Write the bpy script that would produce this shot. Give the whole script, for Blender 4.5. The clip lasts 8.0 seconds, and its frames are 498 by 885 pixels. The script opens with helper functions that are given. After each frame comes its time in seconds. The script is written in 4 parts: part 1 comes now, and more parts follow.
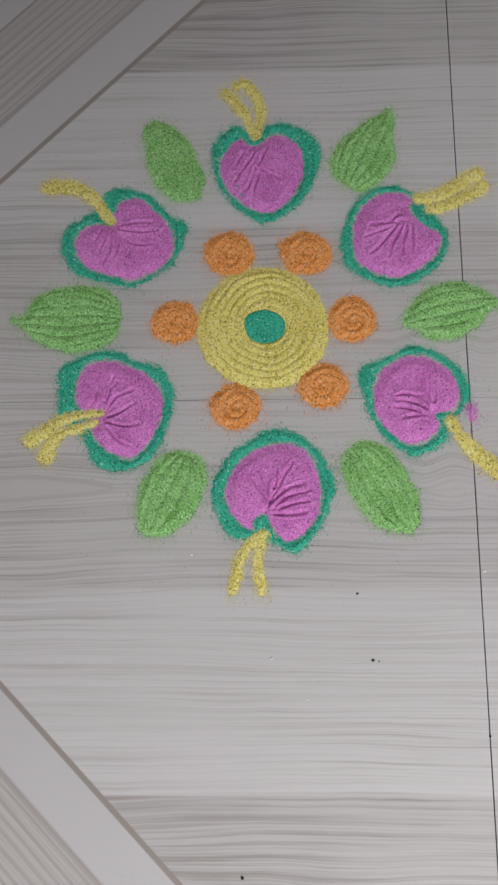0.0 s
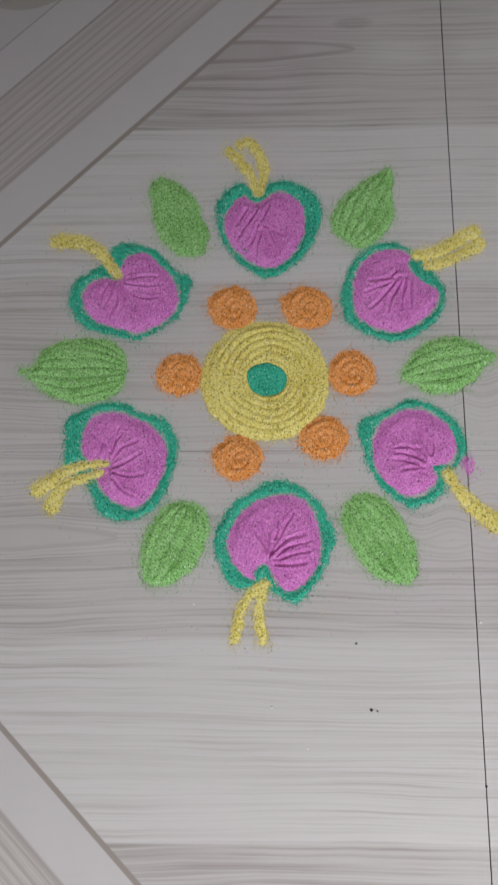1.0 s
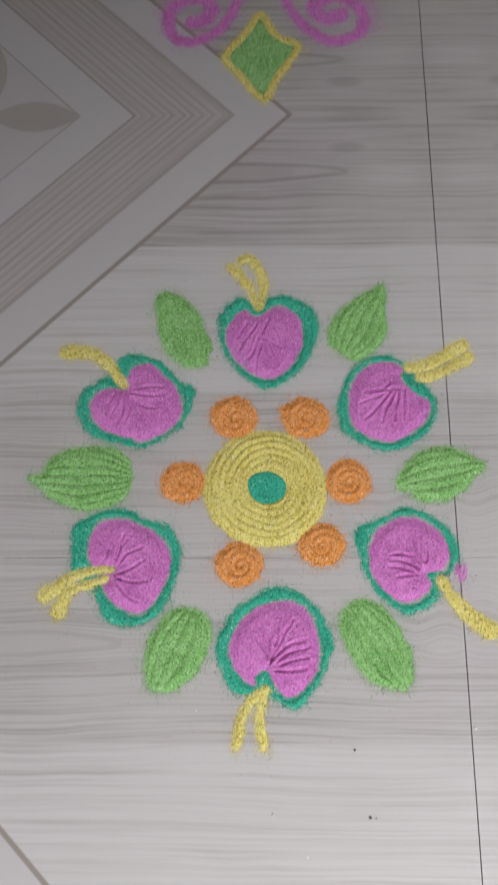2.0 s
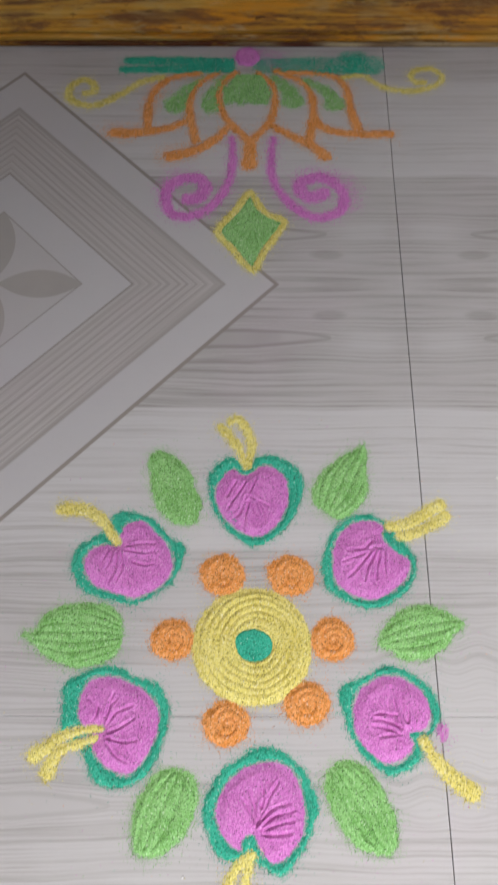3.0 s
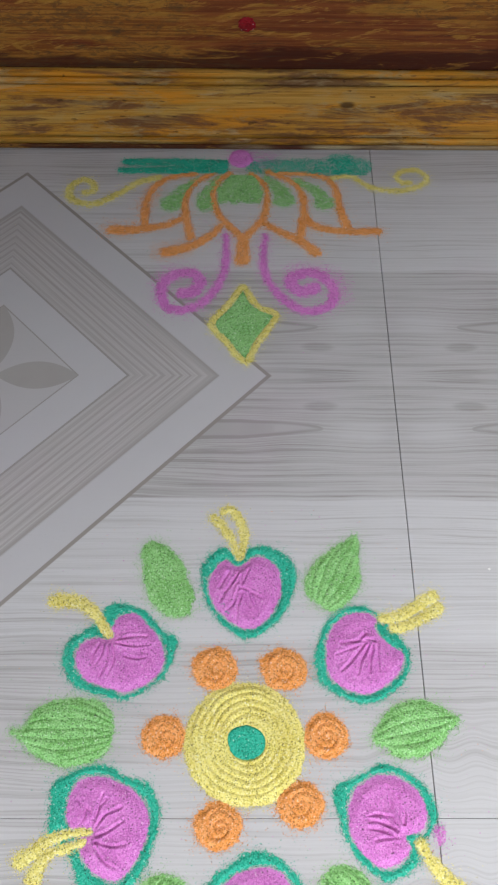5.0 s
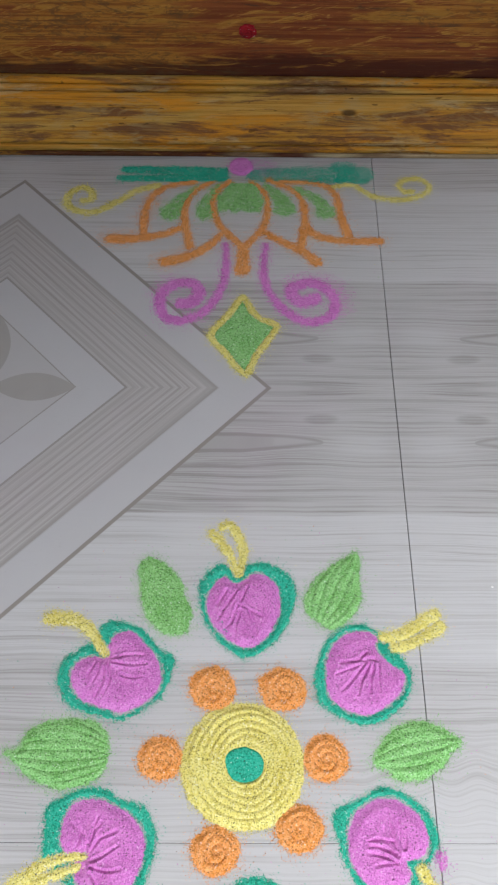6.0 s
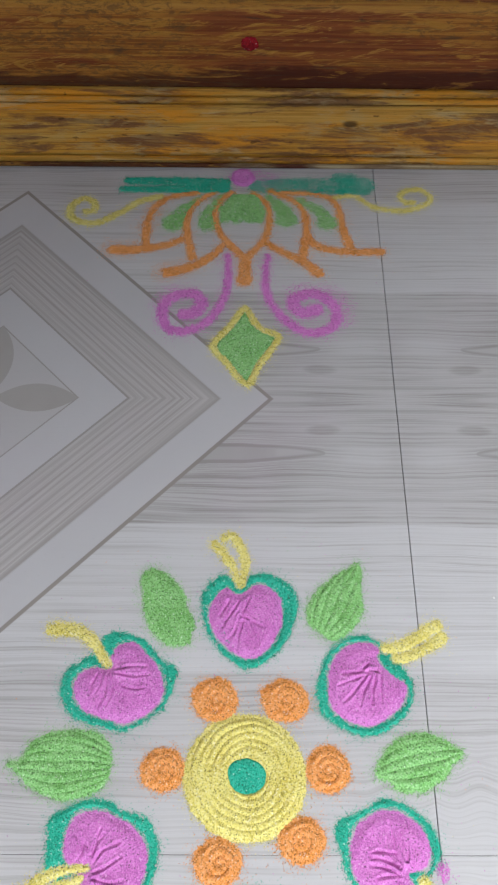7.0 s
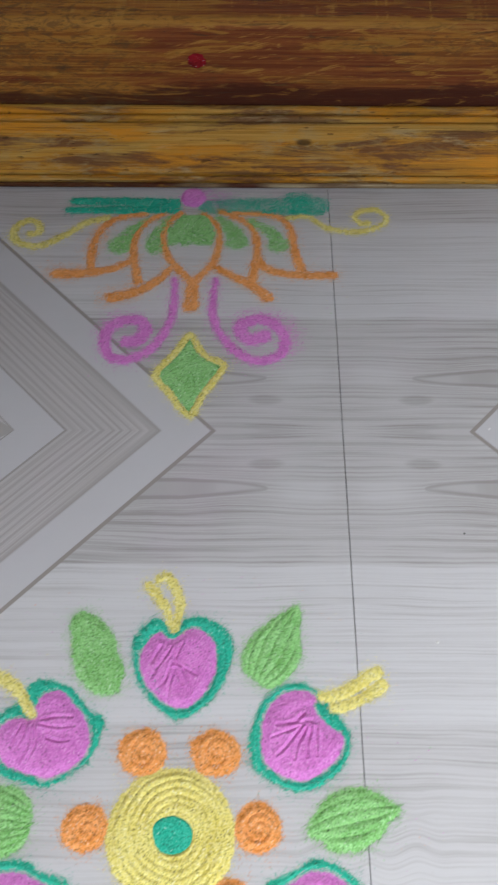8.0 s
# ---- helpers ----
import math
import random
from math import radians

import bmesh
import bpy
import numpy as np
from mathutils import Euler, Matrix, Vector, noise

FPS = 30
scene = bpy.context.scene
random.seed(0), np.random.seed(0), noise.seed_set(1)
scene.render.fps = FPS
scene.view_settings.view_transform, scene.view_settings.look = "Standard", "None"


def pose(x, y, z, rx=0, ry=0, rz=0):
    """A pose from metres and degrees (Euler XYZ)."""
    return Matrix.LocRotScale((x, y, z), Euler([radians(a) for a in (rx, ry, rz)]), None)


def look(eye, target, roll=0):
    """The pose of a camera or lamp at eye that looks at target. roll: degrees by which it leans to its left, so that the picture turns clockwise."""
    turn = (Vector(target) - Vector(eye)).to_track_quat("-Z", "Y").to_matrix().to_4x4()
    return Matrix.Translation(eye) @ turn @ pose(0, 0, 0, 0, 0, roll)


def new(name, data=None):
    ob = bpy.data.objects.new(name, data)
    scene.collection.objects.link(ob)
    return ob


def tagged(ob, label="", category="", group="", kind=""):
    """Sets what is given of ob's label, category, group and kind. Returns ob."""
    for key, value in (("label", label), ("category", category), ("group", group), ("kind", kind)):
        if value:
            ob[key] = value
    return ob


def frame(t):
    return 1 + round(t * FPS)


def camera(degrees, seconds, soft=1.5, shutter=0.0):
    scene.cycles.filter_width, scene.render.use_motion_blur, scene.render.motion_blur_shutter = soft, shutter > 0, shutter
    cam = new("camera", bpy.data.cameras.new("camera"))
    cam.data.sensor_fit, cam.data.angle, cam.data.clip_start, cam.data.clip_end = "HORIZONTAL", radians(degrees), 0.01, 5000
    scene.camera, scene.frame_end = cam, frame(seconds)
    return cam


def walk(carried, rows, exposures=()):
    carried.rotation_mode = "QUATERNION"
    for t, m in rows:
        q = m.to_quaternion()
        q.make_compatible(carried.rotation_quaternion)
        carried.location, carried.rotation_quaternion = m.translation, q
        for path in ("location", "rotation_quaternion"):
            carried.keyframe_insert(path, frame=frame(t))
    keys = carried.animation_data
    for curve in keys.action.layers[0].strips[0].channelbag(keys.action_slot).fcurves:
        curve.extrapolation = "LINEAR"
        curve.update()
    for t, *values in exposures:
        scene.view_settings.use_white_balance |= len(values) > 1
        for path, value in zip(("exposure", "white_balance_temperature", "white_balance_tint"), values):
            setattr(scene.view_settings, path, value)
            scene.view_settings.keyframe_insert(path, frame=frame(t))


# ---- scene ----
cam = camera(34.8, 8.0, soft=2.1, shutter=0.5)
PATH = [
    (0, (-0.105, -0.108, 0.415), (-0.167, 0.29, -1.544), -9.2),
    (0.5, (-0.107, -0.098, 0.421), (-0.16, 0.298, -1.539), -8.0),
    (1, (-0.106, -0.092, 0.429), (-0.166, 0.348, -1.521), -7.8),
    (1.5, (-0.11, -0.079, 0.44), (-0.156, 0.402, -1.5), -5.5),
    (2.8, (-0.113, -0.039, 0.484), (-0.119, 0.698, -1.376), -0.5),
    (3, (-0.113, -0.033, 0.491), (-0.111, 0.745, -1.352), 0.3),
    (3.5, (-0.114, -0.028, 0.498), (-0.105, 0.819, -1.314), 0.8),
    (4, (-0.117, -0.026, 0.502), (-0.099, 0.868, -1.287), 1.3),
    (5.5, (-0.11, -0.02, 0.5), (-0.096, 0.925, -1.262), 0.9),
    (6, (-0.111, -0.012, 0.498), (-0.097, 0.931, -1.265), 1.1),
    (6.5, (-0.112, -0.013, 0.5), (-0.106, 0.933, -1.262), 0.6),
    (7, (-0.112, -0.009, 0.502), (-0.1, 0.944, -1.256), 1.0),
    (7.5, (-0.1, 0.002, 0.495), (-0.087, 0.952, -1.265), 1.0),
    (8, (-0.069, 0.022, 0.495), (-0.062, 0.976, -1.263), 0.6),
]
walk(cam, [(t, look(eye, target, roll)) for t, eye, target, roll in PATH], [(0, -0.17, 6500, 10), (1.5, -0.07, 6500, 10), (3, 0.50, 6500, 10), (4, 0.66, 6270, 9), (5.5, 0.71, 6150, 7), (8, 0.75, 6060, 7)])

# ---- world, sun ----
world = bpy.data.worlds.new("sky")
scene.world = world
world.use_nodes = True
wn = world.node_tree
sky = wn.nodes.new("ShaderNodeTexSky")
sky.sky_type, sky.sun_disc = "NISHITA", False
SUN_UP, SUN_EAST = 50.0, 18.0
sky.sun_elevation, sky.sun_rotation = radians(SUN_UP), radians(180 - SUN_EAST)
wn.links.new(sky.outputs[0], wn.nodes["Background"].inputs[0])
wn.nodes["Background"].inputs[1].default_value = 0.075
sun = new("sun", bpy.data.lights.new("sun", "SUN"))
sun.data.energy, sun.data.angle, sun.data.color = 4.8, radians(14), (1.0, 0.975, 0.955)
sun_way = Vector((math.sin(radians(SUN_EAST)) * math.cos(radians(SUN_UP)), -math.cos(radians(SUN_EAST)) * math.cos(radians(SUN_UP)), math.sin(radians(SUN_UP))))
sun.matrix_world = look(sun_way * 10, (0, 0, 0))


# ---- node helpers ----
class Graph:
    """A node material with its Principled shader."""

    def __init__(self, name, rough=0.6, spec=0.4):
        self.mat = bpy.data.materials.new(name)
        self.mat.use_nodes = True
        self.tree = self.mat.node_tree
        self.shader = self.tree.nodes["Principled BSDF"]
        self.shader.inputs["Roughness"].default_value = rough
        self.shader.inputs["Specular IOR Level"].default_value = spec
        self.place = self.node("ShaderNodeTexCoord").outputs["Object"]

    def node(self, kind):
        return self.tree.nodes.new(kind)

    def put(self, socket, value):
        if isinstance(value, bpy.types.NodeSocket):
            self.tree.links.new(value, socket)
        elif isinstance(value, tuple) and len(value) == 3 and socket.type == "RGBA":
            socket.default_value = (*value, 1)
        else:
            socket.default_value = value

    def math(self, op, a, b=0.0, c=0.0, clamp=False):
        n = self.node("ShaderNodeMath")
        n.operation, n.use_clamp = op, clamp
        for s, v in zip(n.inputs, (a, b, c)):
            self.put(s, v)
        return n.outputs[0]

    def add(self, a, b): return self.math("ADD", a, b)
    def sub(self, a, b): return self.math("SUBTRACT", a, b)
    def mul(self, a, b): return self.math("MULTIPLY", a, b)
    def absolute(self, a): return self.math("ABSOLUTE", a)

    def step(self, a, low, high):
        """0 below low, 1 above high, smooth between."""
        n = self.node("ShaderNodeMapRange")
        n.interpolation_type = "SMOOTHSTEP"
        for s, v in zip(n.inputs, (a, low, high, 0.0, 1.0)):
            self.put(s, v)
        return n.outputs[0]

    def band(self, a, low, high, soft):
        return self.mul(self.step(a, low - soft, low + soft), self.sub(1.0, self.step(a, high - soft, high + soft)))

    def split(self, v):
        n = self.node("ShaderNodeSeparateXYZ")
        self.put(n.inputs[0], v)
        return n.outputs

    def join(self, x, y, z=0.0):
        n = self.node("ShaderNodeCombineXYZ")
        for s, v in zip(n.inputs, (x, y, z)):
            self.put(s, v)
        return n.outputs[0]

    def scaled(self, x, y, z):
        n = self.node("ShaderNodeVectorMath")
        n.operation = "MULTIPLY"
        self.put(n.inputs[0], self.place)
        n.inputs[1].default_value = (x, y, z)
        return n.outputs[0]

    def noise(self, vector, scale=1.0, detail=3.0, rough=0.5, bend=0.0):
        n = self.node("ShaderNodeTexNoise")
        for key, v in (("Vector", vector), ("Scale", scale), ("Detail", detail), ("Roughness", rough), ("Distortion", bend)):
            self.put(n.inputs[key], v)
        return n.outputs["Fac"]

    def mix(self, f, a, b):
        n = self.node("ShaderNodeMix")
        n.data_type = "RGBA"
        self.put(n.inputs[0], f), self.put(n.inputs[6], a), self.put(n.inputs[7], b)
        return n.outputs[2]

    def bump(self, height, strength, distance):
        n = self.node("ShaderNodeBump")
        n.inputs["Strength"].default_value, n.inputs["Distance"].default_value = strength, distance
        self.put(n.inputs["Height"], height)
        self.put(self.shader.inputs["Normal"], n.outputs[0])

    def colour(self, c):
        self.put(self.shader.inputs["Base Color"], c)
        return self.mat


# ---- materials ----
def tile_print():
    """Glazed floor tile printed with pale planks and a square medallion turned by 45 degrees."""
    g = Graph("printed_tile", 0.42, 0.4)
    x, y, _ = g.split(g.place)
    u, v = g.absolute(x), g.absolute(y)
    d = g.add(u, v)
    # plank grain, mirrored about both axes of the tile
    drift = g.mul(g.sub(g.noise(g.join(g.mul(u, 5.0), g.mul(v, 14.0)), 1.0, 2.0), 0.5), 0.015)
    fine = g.mul(g.sub(g.noise(g.join(g.mul(u, 22.0), g.mul(v, 60.0)), 1.0, 2.0), 0.5), 0.0022)
    vv = g.add(g.add(v, drift), fine)

    def tongue(v0, tip, high, length):
        """Lines parted round a pointed knot: how far off the middle they lie, and how deep a place is inside the knot."""
        q = g.sub(vv, v0)
        h = g.mul(g.math("SQRT", g.math("MAXIMUM", g.mul(g.sub(tip, u), 1.0 / length), 0.0)), high)
        h = g.math("MINIMUM", h, high)
        return g.math("SQRT", g.math("MAXIMUM", g.sub(g.mul(q, q), g.mul(h, h)), 0.0)), g.sub(h, g.absolute(q))

    a1, knot1 = tongue(0.046, 0.246, 0.0085, 0.06)
    a2, knot2 = tongue(0.252, 0.110, 0.0070, 0.05)
    curl = g.mul(g.math("SINE", g.mul(u, 190.0)), g.mul(g.band(v, 0.245, 0.290, 0.012), g.step(u, 0.245, 0.275)))
    a2 = g.add(a2, g.mul(curl, 0.0020))
    inner = g.sub(1.0, g.step(v, 0.0995, 0.1005))
    outer = g.step(v, 0.1995, 0.2005)
    phase = g.add(g.add(g.mul(inner, a1), g.mul(outer, g.add(a2, 0.31))), g.mul(g.sub(g.sub(1.0, inner), outer), vv))
    line1 = g.noise(g.join(g.mul(u, 4.0), g.mul(phase, 330.0)), 1.0, 1.0, 0.5)
    line2 = g.noise(g.join(g.mul(u, 7.0), g.mul(phase, 800.0), 3.0), 1.0, 2.0, 0.6)
    line3 = g.noise(g.join(g.mul(u, 40.0), g.mul(phase, 1500.0), 5.0), 1.0, 2.0, 0.6)
    patch = g.noise(g.join(g.mul(u, 9.0), g.mul(v, 26.0), 7.0), 1.0, 2.0)
    lines = g.add(g.mul(g.step(line1, 0.47, 0.64), g.add(0.36, g.mul(inner, 0.16))), g.add(g.mul(g.step(line2, 0.45, 0.66), 0.44), g.mul(g.step(line3, 0.5, 0.75), 0.22)))
    near1 = g.mul(inner, g.step(knot1, -0.0012, 0.0004))
    rim1 = g.sub(near1, g.mul(inner, g.mul(g.step(knot1, 0.0010, 0.0035), 0.72)))
    near2 = g.mul(g.mul(outer, 0.45), g.mul(g.step(knot2, -0.0012, 0.0004), g.sub(1.0, g.mul(g.step(knot2, 0.0008, 0.0030), 0.75))))
    glow = g.mul(inner, g.mul(g.band(u, 0.256, 0.292, 0.012), g.sub(1.0, g.step(g.absolute(g.sub(vv, 0.047)), 0.003, 0.011))))
    lines = g.mul(lines, g.sub(1.0, g.mul(glow, 0.6)))
    lines = g.math("MAXIMUM", lines, g.mul(g.math("MAXIMUM", rim1, near2), 0.85))
    lines = g.mul(lines, g.add(0.45, g.mul(g.step(patch, 0.35, 0.65), 0.55)))
    tone = g.add(0.06, g.mul(g.add(g.mul(inner, 0.36), g.mul(outer, 0.24)), g.sub(1.0, g.mul(glow, 0.4))))
    strong = g.add(0.66, g.add(g.mul(inner, 0.22), g.mul(outer, 0.08)))
    wood_dark = g.math("MINIMUM", g.add(g.mul(lines, strong), g.mul(tone, g.add(0.4, g.mul(patch, 0.9)))), 1.0)
    pale, mid, dark = (0.575, 0.567, 0.580), (0.44, 0.42, 0.415), (0.31, 0.285, 0.275)
    ku, kv = g.mul(g.sub(u, 0.245), 75.0), g.mul(g.sub(vv, 0.0265), 210.0)
    smudge = g.sub(1.0, g.step(g.add(g.mul(ku, ku), g.mul(kv, kv)), 0.2, 1.3))
    wood_dark = g.math("MINIMUM", g.add(wood_dark, g.mul(smudge, g.mul(line2, 0.62))), 1.0)
    wood = g.mix(wood_dark, pale, (0.312, 0.292, 0.284))
    # medallion
    along = g.sub(u, v)
    cloud = g.noise(g.scaled(30, 30, 30), 1.0, 3.0)
    plain = g.mix(g.mul(cloud, 0.45), (0.525, 0.515, 0.535), (0.455, 0.442, 0.456))
    uneven = g.noise(g.join(g.mul(along, 4.0), g.mul(d, 60.0), 5.0), 1.0, 2.0, 0.5)
    ripple = g.math("SINE", g.add(g.mul(d, 920.0), g.mul(uneven, 5.0)))
    stripe2 = g.noise(g.join(g.mul(along, 8.0), g.mul(d, 420.0), 9.0), 1.0, 2.0, 0.5)
    st = g.add(g.mul(g.step(ripple, -0.2, 0.95), 0.5), g.mul(g.step(stripe2, 0.3, 0.7), 0.5))
    striped = g.mix(st, (0.485, 0.462, 0.462), (0.355, 0.328, 0.320))
    c = g.mix(g.step(d, 0.2085, 0.2095), plain, wood)
    c = g.mix(g.band(d, 0.102, 0.170, 0.0006), c, striped)
    grey = (0.335, 0.31, 0.30)
    c = g.mix(g.mul(g.sub(1.0, g.step(d, 0.064, 0.0655)), 0.35), c, mid)
    c = g.mix(g.mul(g.band(d, 0.2055, 0.2095, 0.0007), 0.92), c, (0.265, 0.232, 0.21))
    c = g.mix(g.mul(g.band(d, 0.166, 0.1705, 0.0014), 0.7), c, grey)
    c = g.mix(g.mul(g.band(d, 0.1010, 0.1032, 0.0004), 0.9), c, dark)
    c = g.mix(g.mul(g.band(d, 0.0640, 0.0655, 0.0004), 0.85), c, dark)
    big, small = g.math("MAXIMUM", u, v), g.math("MINIMUM", u, v)
    k = g.mul(g.sub(big, 0.034), 31.5)
    lens = g.sub(g.mul(g.sub(1.0, g.mul(k, k)), 0.0125), small)
    c = g.mix(g.mul(g.step(lens, 0.0, 0.0008), 0.85), c, g.mix(cloud, (0.40, 0.375, 0.36), (0.33, 0.305, 0.29)))
    # dust and smears of walked-in powder
    dust = g.noise(g.scaled(420, 420, 420), 1.0, 2.0)
    c = g.mix(g.mul(g.step(dust, 0.62, 0.8), 0.10), c, (0.25, 0.23, 0.22))
    smear = g.step(g.noise(g.scaled(7, 7, 7), 1.0, 4.0, 0.6), 0.52, 0.72)
    c = g.mix(g.mul(smear, 0.11), c, (0.52, 0.38, 0.50))
    g.put(g.shader.inputs["Roughness"], g.add(0.36, g.mul(g.noise(g.scaled(45, 45, 45), 1.0, 4.0), 0.2)))
    g.bump(g.add(g.mul(lines, -0.4), g.mul(dust, 0.3)), 0.12, 0.0005)
    return g.colour(c)


def powder_colour(name, main, low, high, grit=1.0):
    """Dyed stone powder: grain by grain some paler, some darker, also for the shade between grains, a few nearly white.
    """
    g = Graph(name, 0.95, 0.1)
    grains = g.node("ShaderNodeTexVoronoi")
    grains.inputs["Scale"].default_value = 1550
    g.put(grains.inputs["Vector"], g.place)
    r = g.split(grains.outputs["Color"])[0]
    soft = g.noise(g.scaled(60, 60, 60), 1.0, 3.0)
    c = g.mix(g.step(soft, 0.35, 0.7), main, low)
    c = g.mix(g.mul(g.step(r, 0.5, 0.9), 0.55), c, high)
    # darker grains, with the shade between grains painted in as dark cells
    c = g.mix(g.mul(g.sub(1.0, g.step(r, 0.10, 0.30)), 0.62 * grit), c, tuple(a * 0.36 for a in low))
    c = g.mix(g.mul(g.sub(1.0, g.step(r, 0.014, 0.022)), 0.8), c, (0.05, 0.045, 0.04))
    c = g.mix(g.mul(g.step(r, 0.985, 0.990), 0.45 * grit), c, (0.85, 0.84, 0.82))
    g.bump(g.noise(g.scaled(1100, 1100, 1100), 1.0, 2.0), 0.2, 0.0005)
    return g.colour(c)


PINK = powder_colour("pink_powder", (0.665, 0.220, 0.600), (0.58, 0.170, 0.515), (0.75, 0.35, 0.69), 0.6)
TEAL = powder_colour("teal_green_powder", (0.040, 0.44, 0.295), (0.028, 0.35, 0.230), (0.13, 0.56, 0.42))
LEAF = powder_colour("leaf_green_powder", (0.275, 0.565, 0.195), (0.20, 0.46, 0.13), (0.47, 0.72, 0.38))
YELLOW = powder_colour("yellow_powder", (0.77, 0.685, 0.200), (0.68, 0.58, 0.13), (0.86, 0.81, 0.44))
ORANGE = powder_colour("orange_powder", (0.81, 0.350, 0.105), (0.73, 0.28, 0.06), (0.88, 0.50, 0.26))
RED = powder_colour("vermilion_powder", (0.33, 0.014, 0.02), (0.16, 0.008, 0.010), (0.5, 0.03, 0.04))


def varnished_wood():
    """Ochre varnish, scraped to purple-brown and pale bare wood, with long grain streaks."""
    g = Graph("ochre_varnished_wood", 0.5, 0.16)
    fine = g.noise(g.scaled(10, 420, 420), 1.0, 6.0, 0.7, 0.3)
    wide = g.noise(g.scaled(9, 60, 60), 1.0, 5.0, 0.65, 0.5)
    spots = g.noise(g.scaled(9, 70, 70), 1.0, 8.0, 0.72, 0.5)
    pale = g.noise(g.scaled(13, 75, 75), 1.0, 8.0, 0.7, 0.5)
    c = g.mix(g.step(fine, 0.38, 0.62), (0.58, 0.275, 0.030), (0.42, 0.182, 0.018))
    c = g.mix(g.mul(g.step(wide, 0.46, 0.58), 0.85), c, (0.68, 0.270, 0.016))
    c = g.mix(g.mul(g.step(g.mul(fine, wide), 0.29, 0.36), 0.35), c, (0.16, 0.062, 0.010))
    olive = g.noise(g.scaled(4.5, 34, 34), 1.0, 6.0, 0.66, 0.4)
    c = g.mix(g.mul(g.step(olive, 0.47, 0.60), 0.6), c, g.mix(g.step(fine, 0.4, 0.6), (0.54, 0.36, 0.095), (0.41, 0.235, 0.045)))
    c = g.mix(g.mul(g.step(spots, 0.48, 0.60), 0.8), c, (0.13, 0.052, 0.030))
    c = g.mix(g.mul(g.step(pale, 0.55, 0.66), 0.5), c, (0.55, 0.43, 0.22))
    scrape = g.noise(g.scaled(24, 110, 110), 1.0, 9.0, 0.78, 0.9)
    where = g.noise(g.scaled(5, 16, 16), 1.0, 3.0)
    c = g.mix(g.mul(g.mul(g.step(scrape, 0.48, 0.57), g.step(where, 0.42, 0.54)), 0.7), c, g.mix(pale, (0.54, 0.42, 0.18), (0.36, 0.23, 0.09)))
    thread = g.noise(g.scaled(3.5, 700, 700), 1.0, 5.0, 0.7, 0.2)
    c = g.mix(g.mul(g.step(thread, 0.56, 0.64), 0.6), c, (0.11, 0.045, 0.012))
    specks = g.noise(g.scaled(90, 300, 300), 1.0, 3.0)
    c = g.mix(g.mul(g.step(specks, 0.66, 0.72), 0.6), c, (0.05, 0.022, 0.008))
    # one knot
    x, y, z = g.split(g.place)
    kx, kz = g.mul(g.add(x, 0.0215), 110.0), g.mul(g.sub(z, 0.027), 420.0)
    q = g.add(g.math("SQRT", g.add(g.mul(kx, kx), g.mul(kz, kz))), g.mul(g.sub(spots, 0.5), 2.0))
    c = g.mix(g.mul(g.sub(1.0, g.step(q, 0.4, 1.0)), 0.8), c, (0.04, 0.018, 0.008))
    g.put(g.shader.inputs["Roughness"], g.add(0.45, g.mul(spots, 0.25)))
    g.bump(g.add(g.add(fine, g.mul(spots, 0.8)), g.mul(scrape, 0.7)), 0.6, 0.0010)
    return g.colour(c)


